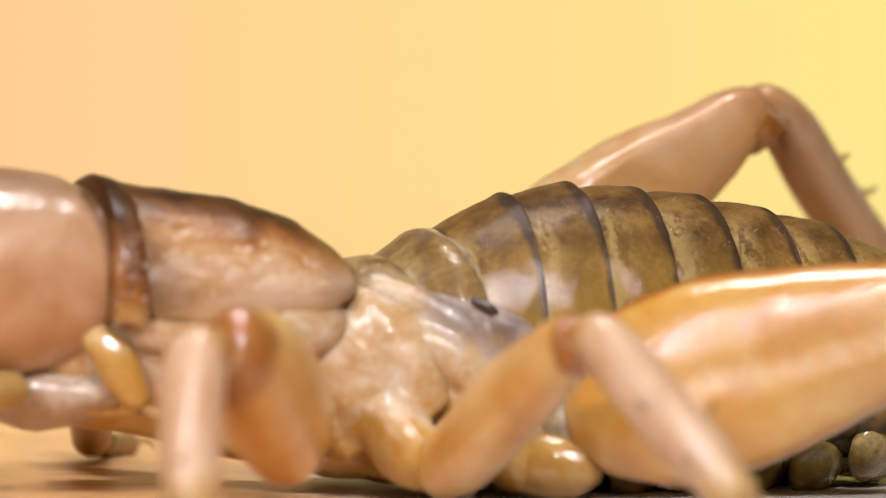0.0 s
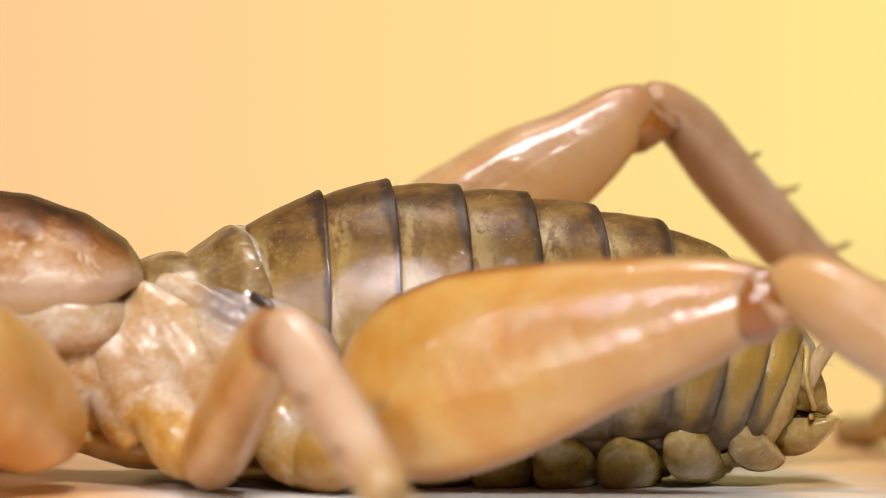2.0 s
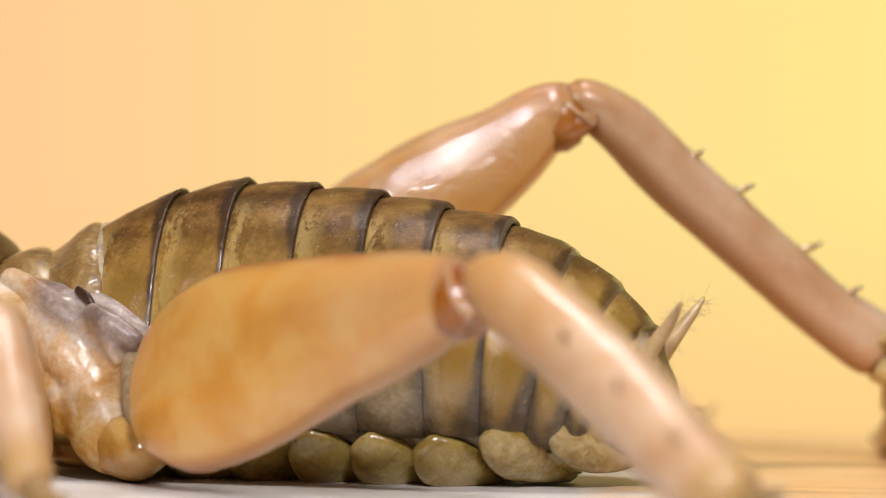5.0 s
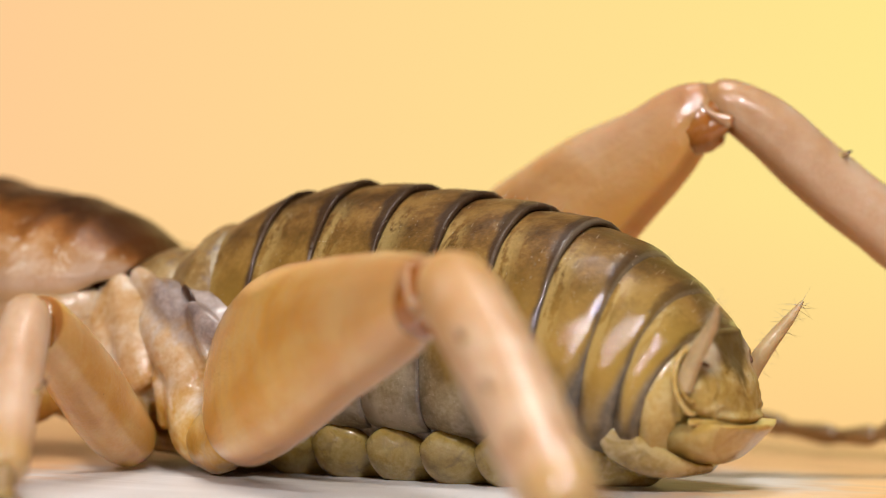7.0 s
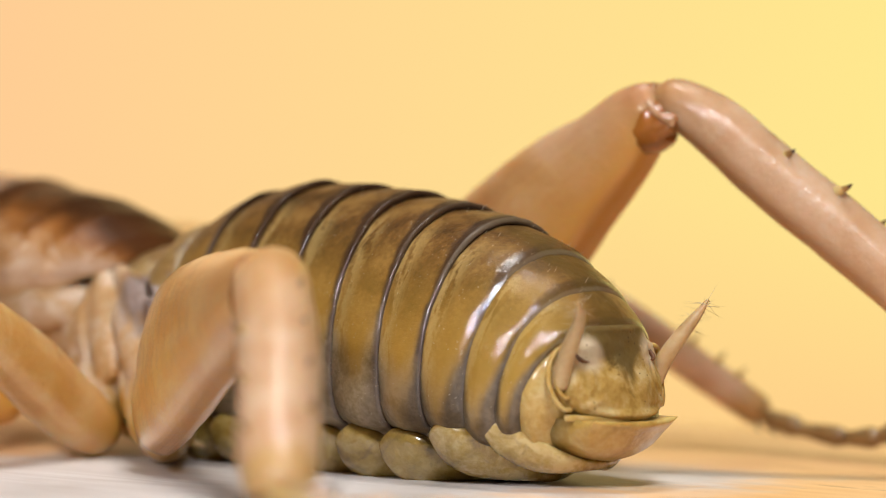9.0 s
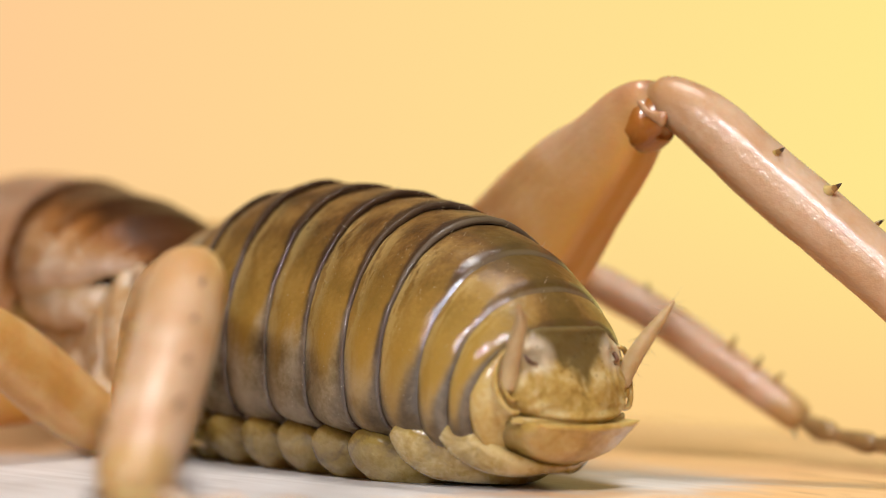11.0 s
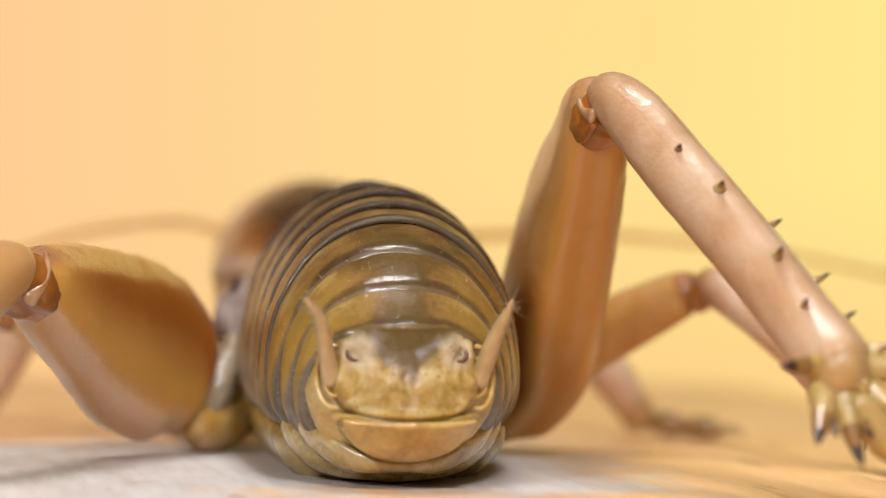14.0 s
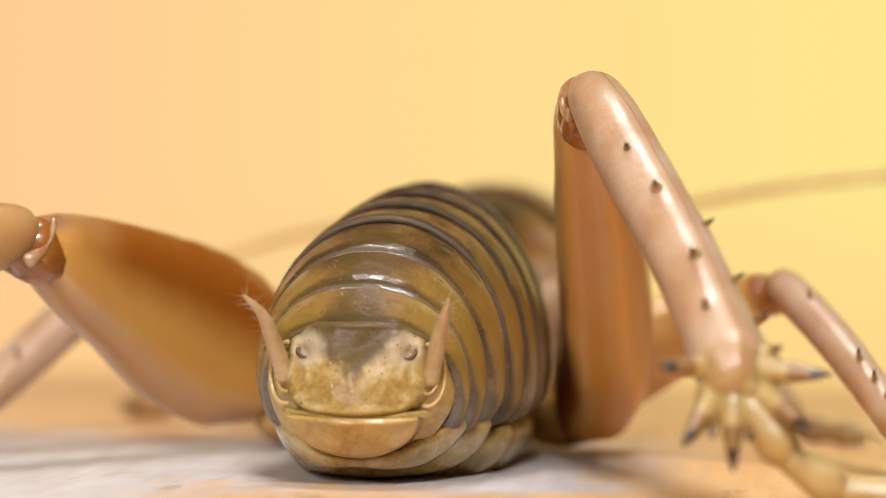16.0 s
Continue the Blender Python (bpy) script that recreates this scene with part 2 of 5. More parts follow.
    bow = g.math("MULTIPLY", g.math("MULTIPLY", bow, bow), 0.20)
    wave = g.noise(g.coords("UV", (11, 2.5, 1)), 1.0, 4)
    low = g.math("ADD", g.math("MULTIPLY_ADD", wave, 0.10, mid), bow)
    level = g.math("MULTIPLY_ADD", fine, 0.22, g.math("MULTIPLY", cloud, 0.78))
    cream = g.ramp(level, [(0.36, (0.17, 0.115, 0.055)), (0.46, (0.30, 0.22, 0.115)), (0.58, (0.46, 0.36, 0.235))])
    violet = g.ramp(level, [(0.36, (0.032, 0.022, 0.016)), (0.48, (0.072, 0.052, 0.036)), (0.62, (0.15, 0.115, 0.085))])
    less = g.math("MULTIPLY_ADD", tailward, -0.8, 1.0)
    col = g.mix(g.math("MULTIPLY", g.step(low, 0.37, 0.44), g.math("MULTIPLY_ADD", g.step(sp.outputs["X"], -1.0, 3.5), -0.85, 1.0)), col, cream)
    col = g.mix(g.math("MULTIPLY", g.step(g.math("MULTIPLY_ADD", tailward, 0.04, g.math("MULTIPLY_ADD", bow, 1.6, low)), 0.435, 0.545), g.math("MULTIPLY_ADD", g.step(sp.outputs["X"], -1.5, 3.0), 0.32, 0.55)), col, violet)
    seam = g.math("MULTIPLY", g.step(rag, 0.90, 1.03), g.math("MULTIPLY", g.step(mid, 0.2, 0.32), less))
    col = g.mix(g.math("MULTIPLY", seam, 0.85), col, (0.085, 0.060, 0.052))
    dots = g.specks(v3, 3.2, 0.13)
    h = g.math("ADD", g.math("MULTIPLY_ADD", dots, 0.9, g.math("MULTIPLY", g.noise(v3, 1.6, 3), 1.3)), g.math("MULTIPLY", g.noise(v3, 5.0, 4, 0.7), 1.1))
    # scattered pale specks, painted-in sparkles of the back
    glint_specks = g.math("MULTIPLY", g.specks(v3, 4.5, 0.11), g.step(g.noise(v3, 0.7, 2), 0.49, 0.56))
    g.b.inputs["Specular IOR Level"].default_value = 0.12
    col = g.mix(g.math("MULTIPLY", glint_specks, 0.8), col, (0.62, 0.55, 0.42))
    gloss = g.math("ADD", g.math("MULTIPLY", g.math("MULTIPLY", g.math("MAXIMUM", g.step(v, 0.95, 0.98), g.math("MULTIPLY", g.step(v, 0.74, 0.84), g.step(sp.outputs["X"], 4.2, 5.2))), g.step(g.noise(v3, 1.4, 2), 0.30, 0.50)), g.math("ADD", g.math("MULTIPLY", g.step(sp.outputs["X"], 2.5, 7.0), 0.8), g.math("MULTIPLY", flank, 0.35), clamp=True)), g.math("MULTIPLY", g.math("MULTIPLY", g.step(mid, 0.14, 0.26), g.step(mid, 0.47, 0.36)), 0.5), clamp=True)
    g.l.new(g.math("MAXIMUM", gloss, 0.08), g.b.inputs["Coat Weight"])
    return g.done(col, h, 0.026, 0.85)


def tail_material():
    """Tail face: yellow-olive with a dark upper blotch and brown flecks."""
    g = Graph("tail_face", 0.55, 0.16, 0.10, 0.4, 0.5)
    v3 = g.coords(shuffle=False)
    sp = g.n.new("ShaderNodeSeparateXYZ")
    g.l.new(v3, sp.inputs[0])
    g.b.inputs["Specular IOR Level"].default_value = 0.1
    cloud, fine = g.noise(v3, 0.9, 4, 0.6, 0.6), g.noise(v3, 4.5, 4, 0.6)
    col = g.ramp(g.math("MULTIPLY_ADD", fine, 0.3, g.math("MULTIPLY", cloud, 0.72)), [(0.36, (0.29, 0.165, 0.036)), (0.50, (0.40, 0.25, 0.068)), (0.64, (0.50, 0.37, 0.17))])
    edge = g.math("MULTIPLY_ADD", g.math("ABSOLUTE", sp.outputs["Y"]), 0.85, g.math("SUBTRACT", 5.3, sp.outputs["Z"]))
    edge = g.math("MULTIPLY_ADD", g.math("SUBTRACT", cloud, 0.5), 2.6, edge)
    col = g.mix(g.math("MULTIPLY", g.step(edge, 1.3, 0.3), 0.88), col, (0.095, 0.060, 0.018))
    ey = g.math("SUBTRACT", g.math("ABSOLUTE", sp.outputs["Y"]), 2.05)
    ez = g.math("SUBTRACT", sp.outputs["Z"], 5.75)
    er = g.math("SQRT", g.math("ADD", g.math("MULTIPLY", ey, ey), g.math("MULTIPLY", ez, ez)))
    col = g.mix(g.math("MULTIPLY", g.step(er, 1.0, 0.40), 0.7), col, (0.56, 0.45, 0.32))
    fl = g.math("MULTIPLY", g.specks(v3, 3.2, 0.18), g.step(g.noise(v3, 0.9, 2), 0.53, 0.60))
    col = g.mix(g.math("MULTIPLY", fl, 0.85), col, (0.06, 0.03, 0.012))
    h = g.math("ADD", g.math("MULTIPLY", g.noise(v3, 2.2, 4, 0.6, 0.8), 0.9), g.math("MULTIPLY", g.noise(v3, 6.0, 3, 0.6), 1.0))
    return g.done(col, h, 0.045, 0.6)


def skin_material(name, stops, scale=0.6, wrinkle=1.0, coat=0.35, rough=0.36, stain=(0.14, 0.10, 0.10), stained=0.5):
    """Soft folded skin: blotches, stains and wrinkles."""
    g = Graph(name, rough - 0.06, coat + 0.25, 0.10, 0.25, 0.4)
    v3 = g.coords()
    cloud = g.noise(v3, scale, 4, 0.6, 0.6)
    fine = g.noise(v3, 4.0, 5, 0.65)
    col = g.ramp(g.math("MULTIPLY_ADD", fine, 0.3, g.math("MULTIPLY", cloud, 0.72)), stops)
    col = g.mix(g.math("MULTIPLY", g.step(g.noise(v3, scale * 1.7, 3, 0.6, 1.0), 0.54, 0.66), stained), col, stain)
    h = g.math("ADD", g.math("MULTIPLY", g.noise(v3, 1.1, 3, 0.5, 0.8), 2.0 * wrinkle), g.math("MULTIPLY", fine, 0.35))
    return g.done(col, h, 0.06, 0.6)


TERG = tergite_material()
TAILFACE = tail_material()
PLEURA = skin_material("soft_flank", [(0.34, (0.10, 0.07, 0.055)), (0.48, (0.23, 0.17, 0.122)), (0.62, (0.44, 0.36, 0.27))], 0.5, 1.4, stain=(0.085, 0.062, 0.062), stained=0.7)
LOBE = skin_material("belly_plate", [(0.32, (0.19, 0.115, 0.022)), (0.50, (0.33, 0.22, 0.052)), (0.66, (0.47, 0.345, 0.12))], 0.7, 0.7, 0.45, 0.3, (0.12, 0.08, 0.035), 0.35)
BEAD = skin_material("belly_bead", [(0.34, (0.22, 0.125, 0.022)), (0.48, (0.38, 0.25, 0.06)), (0.60, (0.53, 0.39, 0.16))], 0.8, 0.9, 0.6, 0.30, (0.13, 0.08, 0.03), 0.3)
TAIL = skin_material("tail_plate", [(0.34, (0.33, 0.18, 0.03)), (0.50, (0.48, 0.305, 0.08)), (0.66, (0.58, 0.43, 0.18))], 0.5, 1.2, 0.30, 0.4, (0.22, 0.13, 0.03), 0.3)
RINGSKIN = skin_material("ring_skin", [(0.34, (0.20, 0.13, 0.065)), (0.50, (0.34, 0.255, 0.15)), (0.66, (0.48, 0.39, 0.29))], 0.7, 1.2, 0.0, 0.5)
MOUTH = skin_material("mouth_skin", [(0.34, (0.30, 0.20, 0.13)), (0.50, (0.44, 0.32, 0.24)), (0.66, (0.56, 0.45, 0.37))], 0.5, 1.4, 0.2, 0.4, (0.35, 0.22, 0.12), 0.3)
OLIVE = skin_material("olive_saddle", [(0.34, (0.12, 0.06, 0.015)), (0.50, (0.24, 0.135, 0.042)), (0.66, (0.38, 0.26, 0.12))], 0.6, 1.4, 0.0, 0.45)


def thorax_material():
    """Pale flank skin that turns grey-violet towards the abdomen's root and orange-yellow at the hips."""
    g = Graph("thorax_folds", 0.38, 0.2, 0.10, 0.4, 0.7)
    v3 = g.coords(shuffle=False)
    sp = g.n.new("ShaderNodeSeparateXYZ")
    g.l.new(v3, sp.inputs[0])
    cloud = g.noise(v3, 0.55, 4, 0.6, 0.8)
    fine = g.noise(v3, 3.5, 5, 0.65)
    mixv = g.math("MULTIPLY_ADD", fine, 0.3, g.math("MULTIPLY", cloud, 0.72))
    skin = g.ramp(mixv, [(0.36, (0.42, 0.21, 0.06)), (0.48, (0.51, 0.32, 0.165)), (0.58, (0.58, 0.42, 0.285)), (0.68, (0.67, 0.55, 0.43))])
    grey = g.ramp(mixv, [(0.36, (0.14, 0.092, 0.078)), (0.50, (0.25, 0.18, 0.155)), (0.66, (0.43, 0.34, 0.30))])
    hip = g.ramp(mixv, [(0.36, (0.38, 0.165, 0.018)), (0.50, (0.50, 0.265, 0.05)), (0.66, (0.60, 0.43, 0.21))])
    wav = g.math("MULTIPLY", g.math("SUBTRACT", cloud, 0.5), 4.0)
    high = g.step(g.math("ADD", g.math("ADD", sp.outputs["Z"], g.math("MULTIPLY", sp.outputs["X"], 0.45)), wav), -1.2, 0.6)
    col = g.mix(g.math("MULTIPLY", high, g.step(sp.outputs["X"], -17.2, -15.6)), skin, grey)
    col = g.mix(g.step(g.math("ADD", sp.outputs["Z"], wav), 4.0, 2.6), col, hip)
    h = g.math("ADD", g.math("MULTIPLY", g.noise(v3, 0.6, 2, 0.5, 1.2), 1.3), g.math("MULTIPLY", fine, 0.3))
    return g.done(col, h, 0.08, 0.7)


THORAX = thorax_material()
COXA = skin_material("coxa_skin", [(0.34, (0.40, 0.18, 0.022)), (0.50, (0.50, 0.27, 0.055)), (0.66, (0.58, 0.40, 0.18))], 0.35, 1.3, stain=(0.40, 0.27, 0.17), stained=0.35)
HEAD = leg_material("head_capsule", crown_shade=(0.12, 0.045, 0.014), stops= [(0.3, (0.44, 0.22, 0.10)), (0.5, (0.54, 0.31, 0.18)), (0.7, (0.60, 0.39, 0.26))], base=(0.50, 0.26, 0.12), joint=(0.12, 0.05, 0.015), groove=0.0)


def pronotum_material(name, darker=0.0):
    g = Graph(name, 0.40, 0.07, 0.12, 0.3, 0.6)
    v3 = g.coords(shuffle=False)
    u, v = g.uv()
    mid = g.math("ABSOLUTE", g.math("SUBTRACT", u, 0.5))
    cloud = g.noise(v3, 0.32, 4, 0.55, 0.5)
    fine = g.noise(v3, 4.0, 4, 0.6)
    lev = g.math("MULTIPLY_ADD", g.math("SUBTRACT", cloud, 0.5), 0.38, g.math("MULTIPLY_ADD", g.math("SUBTRACT", fine, 0.5), 0.12, g.math("SUBTRACT", mid, darker)))
    col = g.ramp(lev, [(0.15, (0.042, 0.013, 0.003)), (0.24, (0.15, 0.05, 0.010)), (0.30, (0.29, 0.11, 0.026)), (0.36, (0.43, 0.225, 0.095)), (0.44, (0.55, 0.37, 0.25))])
    g.b.inputs["Specular IOR Level"].default_value = 0.18
    veins = g.step(g.noise(g.coords("Object", (1000, 1000, 1700), False), 0.55, 4, 0.6, 1.5), 0.56, 0.63)
    col = g.mix(g.math("MULTIPLY", g.math("MULTIPLY", veins, g.step(mid, 0.2, 0.32)), 0.6), col, (0.66, 0.51, 0.38))
    col = g.mix(g.math("MULTIPLY", g.step(mid, 0.455, 0.49), 0.6), col, (0.46, 0.26, 0.09))
    col = g.mix(g.math("MULTIPLY", g.step(g.math("MULTIPLY_ADD", g.math("SUBTRACT", cloud, 0.5), 0.3, v), 0.26, 0.02), 0.75), col, (0.10, 0.038, 0.012))
    rear = g.math("MULTIPLY_ADD", g.math("SUBTRACT", cloud, 0.5), 0.5, v)
    col = g.mix(g.math("MULTIPLY", g.step(rear, 0.64, 1.0), 0.4), col, (0.13, 0.045, 0.012))
    return g.done(col, g.math("MULTIPLY_ADD", g.noise(v3, 0.9, 4, 0.6, 1.0), 2.6, g.math("MULTIPLY", fine, 0.4)), 0.06, 0.5)


PRON = pronotum_material("pronotum_shield")
COLLAR = pronotum_material("collar_cuticle", 0.14)
DARK = material("dark_tip", (0.045, 0.02, 0.012), 0.3, None, 1.0, 0.2, 9, 0.3)
AMBER = material("amber_joint", (0.36, 0.12, 0.018), 0.25, [(0.3, (0.22, 0.06, 0.008)), (0.7, (0.42, 0.15, 0.024))], 0.7, 0.3, 6, 0.6, 0.4)
WHITE = material("joint_membrane", (0.6, 0.5, 0.42), 0.25, [(0.35, (0.32, 0.12, 0.03)), (0.65, (0.52, 0.33, 0.19))], 0.9, 0.5, 4, 0.7, 0.4)
FOOT = material("foot_brown", (0.3, 0.18, 0.07), 0.35, [(0.3, (0.20, 0.11, 0.035)), (0.7, (0.36, 0.22, 0.09))], 0.8, 0.4, 5, 0.3, 0.2)
HOOK = material("hook_brown", (0.13, 0.05, 0.018), 0.5)
HORN = material("horn_brown", (0.3, 0.16, 0.05), 0.3, [(0.3, (0.20, 0.095, 0.025)), (0.7, (0.34, 0.18, 0.055))], 0.8, 0.3, 6, 0.4)
CREAM = material("cream_cuticle", (0.6, 0.45, 0.2), 0.3, [(0.3, (0.42, 0.26, 0.07)), (0.7, (0.56, 0.41, 0.18))], 0.6, 0.5, 5, 0.4, 0.4)
CERC = material("cercus_cuticle", (0.5, 0.33, 0.18), 0.42, [(0.3, (0.40, 0.255, 0.11)), (0.7, (0.54, 0.38, 0.20))], 0.9, 1.0, 4, 0.2, 0.3)
HAIR = material("fine_hair", (0.5, 0.4, 0.27), 0.4)


def board_material():
    """Grainy board, mostly white paint; orange zones hold the backdrop's reflected glow as colour."""
    g = Graph("painted_board", 0.42, 0.0, 0.2, 0.0)
    v3 = g.coords(shuffle=False)
    a, b = g.noise(g.coords("Object", (90, 900, 900), False), 1.2, 5, 0.6, 0.3), g.noise(v3, 0.12, 3)
    white = g.ramp(g.math("MULTIPLY_ADD", a, 0.55, g.math("MULTIPLY", b, 0.45)), [(0.32, (0.52, 0.47, 0.44)), (0.50, (0.66, 0.62, 0.60)), (0.68, (0.76, 0.73, 0.72))])
    grain = g.noise(g.coords("Object", (60, 700, 700), False), 1.0, 5, 0.6, 0.4)
    orange_glow = g.ramp(g.math("MULTIPLY_ADD", grain, 0.6, g.math("MULTIPLY", g.noise(v3, 0.07, 3), 0.4)), [(0.34, (0.70, 0.37, 0.14)), (0.48, (0.80, 0.46, 0.20)), (0.62, (0.86, 0.54, 0.28))])
    sp = g.n.new("ShaderNodeSeparateXYZ")
    g.l.new(v3, sp.inputs[0])
    # where the orange reflection is painted over the white
    far = g.math("MAXIMUM", g.math("SUBTRACT", sp.outputs["Y"], 10.5), g.math("SUBTRACT", -19.0, sp.outputs["X"]))
    far = g.math("MAXIMUM", far, g.math("MINIMUM", g.math("SUBTRACT", sp.outputs["X"], 11.0), g.math("ADD", sp.outputs["Y"], 5.0)))
    far = g.math("MULTIPLY_ADD", g.math("SUBTRACT", g.noise(v3, 0.16, 4, 0.6), 0.5), 16.0, far)
    far = g.math("MULTIPLY_ADD", g.math("SUBTRACT", grain, 0.5), 8.0, far)
    col = g.mix(g.step(far, -4.5, 4.5), white, orange_glow)
    chips = g.math("MULTIPLY", g.step(g.noise(g.coords("Object", (220, 900, 900), False), 0.4, 4, 0.6), 0.60, 0.66), g.step(far, -12.0, -2.0))
    col = g.mix(g.math("MULTIPLY", chips, 0.45), col, (0.40, 0.18, 0.06))
    return g.done(col, g.math("ADD", a, grain), 0.05, 0.4)


BOARD = board_material()
PAPER = material("orange_paper", (0.8, 0.45, 0.17), 0.7, [(0.3, (0.76, 0.36, 0.10)), (0.7, (0.84, 0.43, 0.13))], 0.02, 0.1, 1)


# the backdrop is no lamp: emission stands in for light falling on it
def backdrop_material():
    m = bpy.data.materials.new("lit_backdrop_emission")
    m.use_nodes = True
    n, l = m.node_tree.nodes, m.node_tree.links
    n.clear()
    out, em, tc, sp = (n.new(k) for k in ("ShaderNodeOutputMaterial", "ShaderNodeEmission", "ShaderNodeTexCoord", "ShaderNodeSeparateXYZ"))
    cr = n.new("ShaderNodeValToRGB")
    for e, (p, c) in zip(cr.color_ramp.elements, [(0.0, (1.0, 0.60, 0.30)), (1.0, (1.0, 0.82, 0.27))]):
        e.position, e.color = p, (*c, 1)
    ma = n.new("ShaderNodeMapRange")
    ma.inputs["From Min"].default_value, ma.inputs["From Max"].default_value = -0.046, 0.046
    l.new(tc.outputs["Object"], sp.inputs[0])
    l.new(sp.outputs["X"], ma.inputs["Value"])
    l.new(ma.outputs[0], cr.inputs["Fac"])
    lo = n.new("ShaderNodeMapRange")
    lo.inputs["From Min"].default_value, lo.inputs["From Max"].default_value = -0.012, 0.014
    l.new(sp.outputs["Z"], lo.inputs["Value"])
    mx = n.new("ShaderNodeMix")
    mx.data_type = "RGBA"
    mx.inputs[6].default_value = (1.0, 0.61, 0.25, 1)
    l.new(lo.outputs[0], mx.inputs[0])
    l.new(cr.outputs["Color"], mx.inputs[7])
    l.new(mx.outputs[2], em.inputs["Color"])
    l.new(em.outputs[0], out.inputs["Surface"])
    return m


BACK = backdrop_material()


# ---- mesh tools ----
def link_mesh(name, verts, faces, mats, parent=None, label="", smooth=True, uv=None, fmat=None):
    me = bpy.data.meshes.new(name)
    me.from_pydata([tuple(c * MM for c in v) for v in verts], [], faces)
    for m in mats if isinstance(mats, (list, tuple)) else [mats]:
        me.materials.append(m)
    if fmat:
        me.polygons.foreach_set("material_index", fmat)
    if uv:
        lay = me.uv_layers.new(name="UVMap")
        for lp in me.loops:
            lay.data[lp.index].uv = uv[lp.vertex_index]
    bm = bmesh.new()
    bm.from_mesh(me)
    bmesh.ops.recalc_face_normals(bm, faces=bm.faces)
    bm.to_mesh(me)
    bm.free()
    if smooth:
        me.polygons.foreach_set("use_smooth", [True] * len(me.polygons))
    me.update()
    ob = new(name, me)
    if parent:
        ob.parent = parent
    if label:
        tagged(ob, label)
    return ob


def spline(pts, k):
    """Catmull-Rom through rows of numbers, k steps per span."""
    P = np.array(pts, float)
    P = np.vstack([2 * P[0] - P[1], P, 2 * P[-1] - P[-2]])
    out = []
    for i in range(1, len(P) - 2):
        for j in range(k):
            t = j / k
            a, b, c, d = P[i - 1], P[i], P[i + 1], P[i + 2]
            out.append(0.5 * (2 * b + (c - a) * t + (2 * a - 5 * b + 4 * c - d) * t * t + (3 * b - a - 3 * c + d) * t ** 3))
    out.append(P[-2])
    return np.array(out)


def limb_mesh(rows, up=(0, 0, 1), k=6, n=20, wobble=0.0, seed=0, keel=0.0, ribs=0.0, crease=0.0, box=0.0):
    """A rounded limb. rows: x, y, z, half height, half thickness. keel: flattens the section towards a blade."""
    R = spline(rows, k)
    verts, faces, uv = [], [], []
    m = len(R)
    for i, (x, y, z, h, w) in enumerate(R):
        a, b = R[max(i - 1, 0)][:3], R[min(i + 1, m - 1)][:3]
        d = Vector(b - a).normalized()
        side = d.cross(Vector(up)).normalized()
        top = side.cross(d)
        for j in range(n):
            f = 2 * math.pi * j / n
            c, s = math.cos(f), math.sin(f)
            q = 1 + wobble * (noise.noise(Vector((x * 0.5 + seed, y * 0.5 + 1.6 * c, z * 0.5 + 1.6 * s))) + 0.5 * noise.noise(Vector((x * 1.3 + seed, y * 1.3 + 4 * c, z * 1.3 + 4 * s))))
            q += ribs * math.cos(7 * f + 0.4) * math.sin(math.pi * i / (m - 1)) ** 0.5
            q -= crease * math.exp(-((f - 1.62) / 0.16) ** 2) * math.sin(math.pi * i / (m - 1)) ** 0.5
            hh = h * (abs(c) ** (1 - keel)) * (1 if c > 0 else -1)
            ww = w * math.copysign(abs(s) ** (1 - box), s)
            p = Vector((x, y, z)) + top * hh * q + side * ww * q
            verts.append(tuple(p))
            uv.append((j / n, i / (m - 1)))
    for i in range(m - 1):
        for j in range(n):
            faces.append((i * n + j, i * n + (j + 1) % n, (i + 1) * n + (j + 1) % n, (i + 1) * n + j))
    for i, sg in ((0, -1), (m - 1, 1)):
        a, b = R[max(i - 1, 0)][:3], R[min(i + 1, m - 1)][:3]
        d = Vector(b - a).normalized()
        rr = min(R[i][3], R[i][4])
        last = [i * n + j for j in range(n)]
        c0 = Vector(R[i][:3])
        for s in (0.75, 0.4):
            ring = []
            off = d * sg * rr * 0.7 * math.sqrt(1 - s * s)
            for j in range(n):
                p = c0 + (Vector(verts[i * n + j]) - c0) * s + off
                ring.append(len(verts))
                verts.append(tuple(p))
                uv.append((j / n, 0 if i == 0 else 1))
            for j in range(n):
                faces.append((last[j], last[(j + 1) % n], ring[(j + 1) % n], ring[j]))
            last = ring
        verts.append(tuple(c0 + d * sg * rr * 0.7))
        uv.append((0.5, 0 if i == 0 else 1))
        for j in range(n):
            faces.append((last[j], last[(j + 1) % n], len(verts) - 1))
    return verts, faces, uv


def limb(name, rows, mat, parent, label="", **kw):
    v, f, uv = limb_mesh(rows, **kw)
    return link_mesh(name, v, f, mat, parent, label, uv=uv)


# ---- setting ----
def paper_sweep():
    verts, faces = [], []
    prof = [(-400, -45), (159, -45)]
    for y, z in prof:
        for x in (-600, 600):
            verts.append((x, y, z))
    faces.append((0, 1, 3, 2))
    return tagged(link_mesh("ground", verts, faces, PAPER, smooth=False), "orange paper sheet lying under the turntable", "backdrop paper", kind="structure")


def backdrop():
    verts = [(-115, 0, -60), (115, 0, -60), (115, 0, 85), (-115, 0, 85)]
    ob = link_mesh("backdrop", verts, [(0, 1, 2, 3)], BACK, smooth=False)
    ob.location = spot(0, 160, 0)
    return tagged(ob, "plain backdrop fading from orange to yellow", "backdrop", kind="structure")


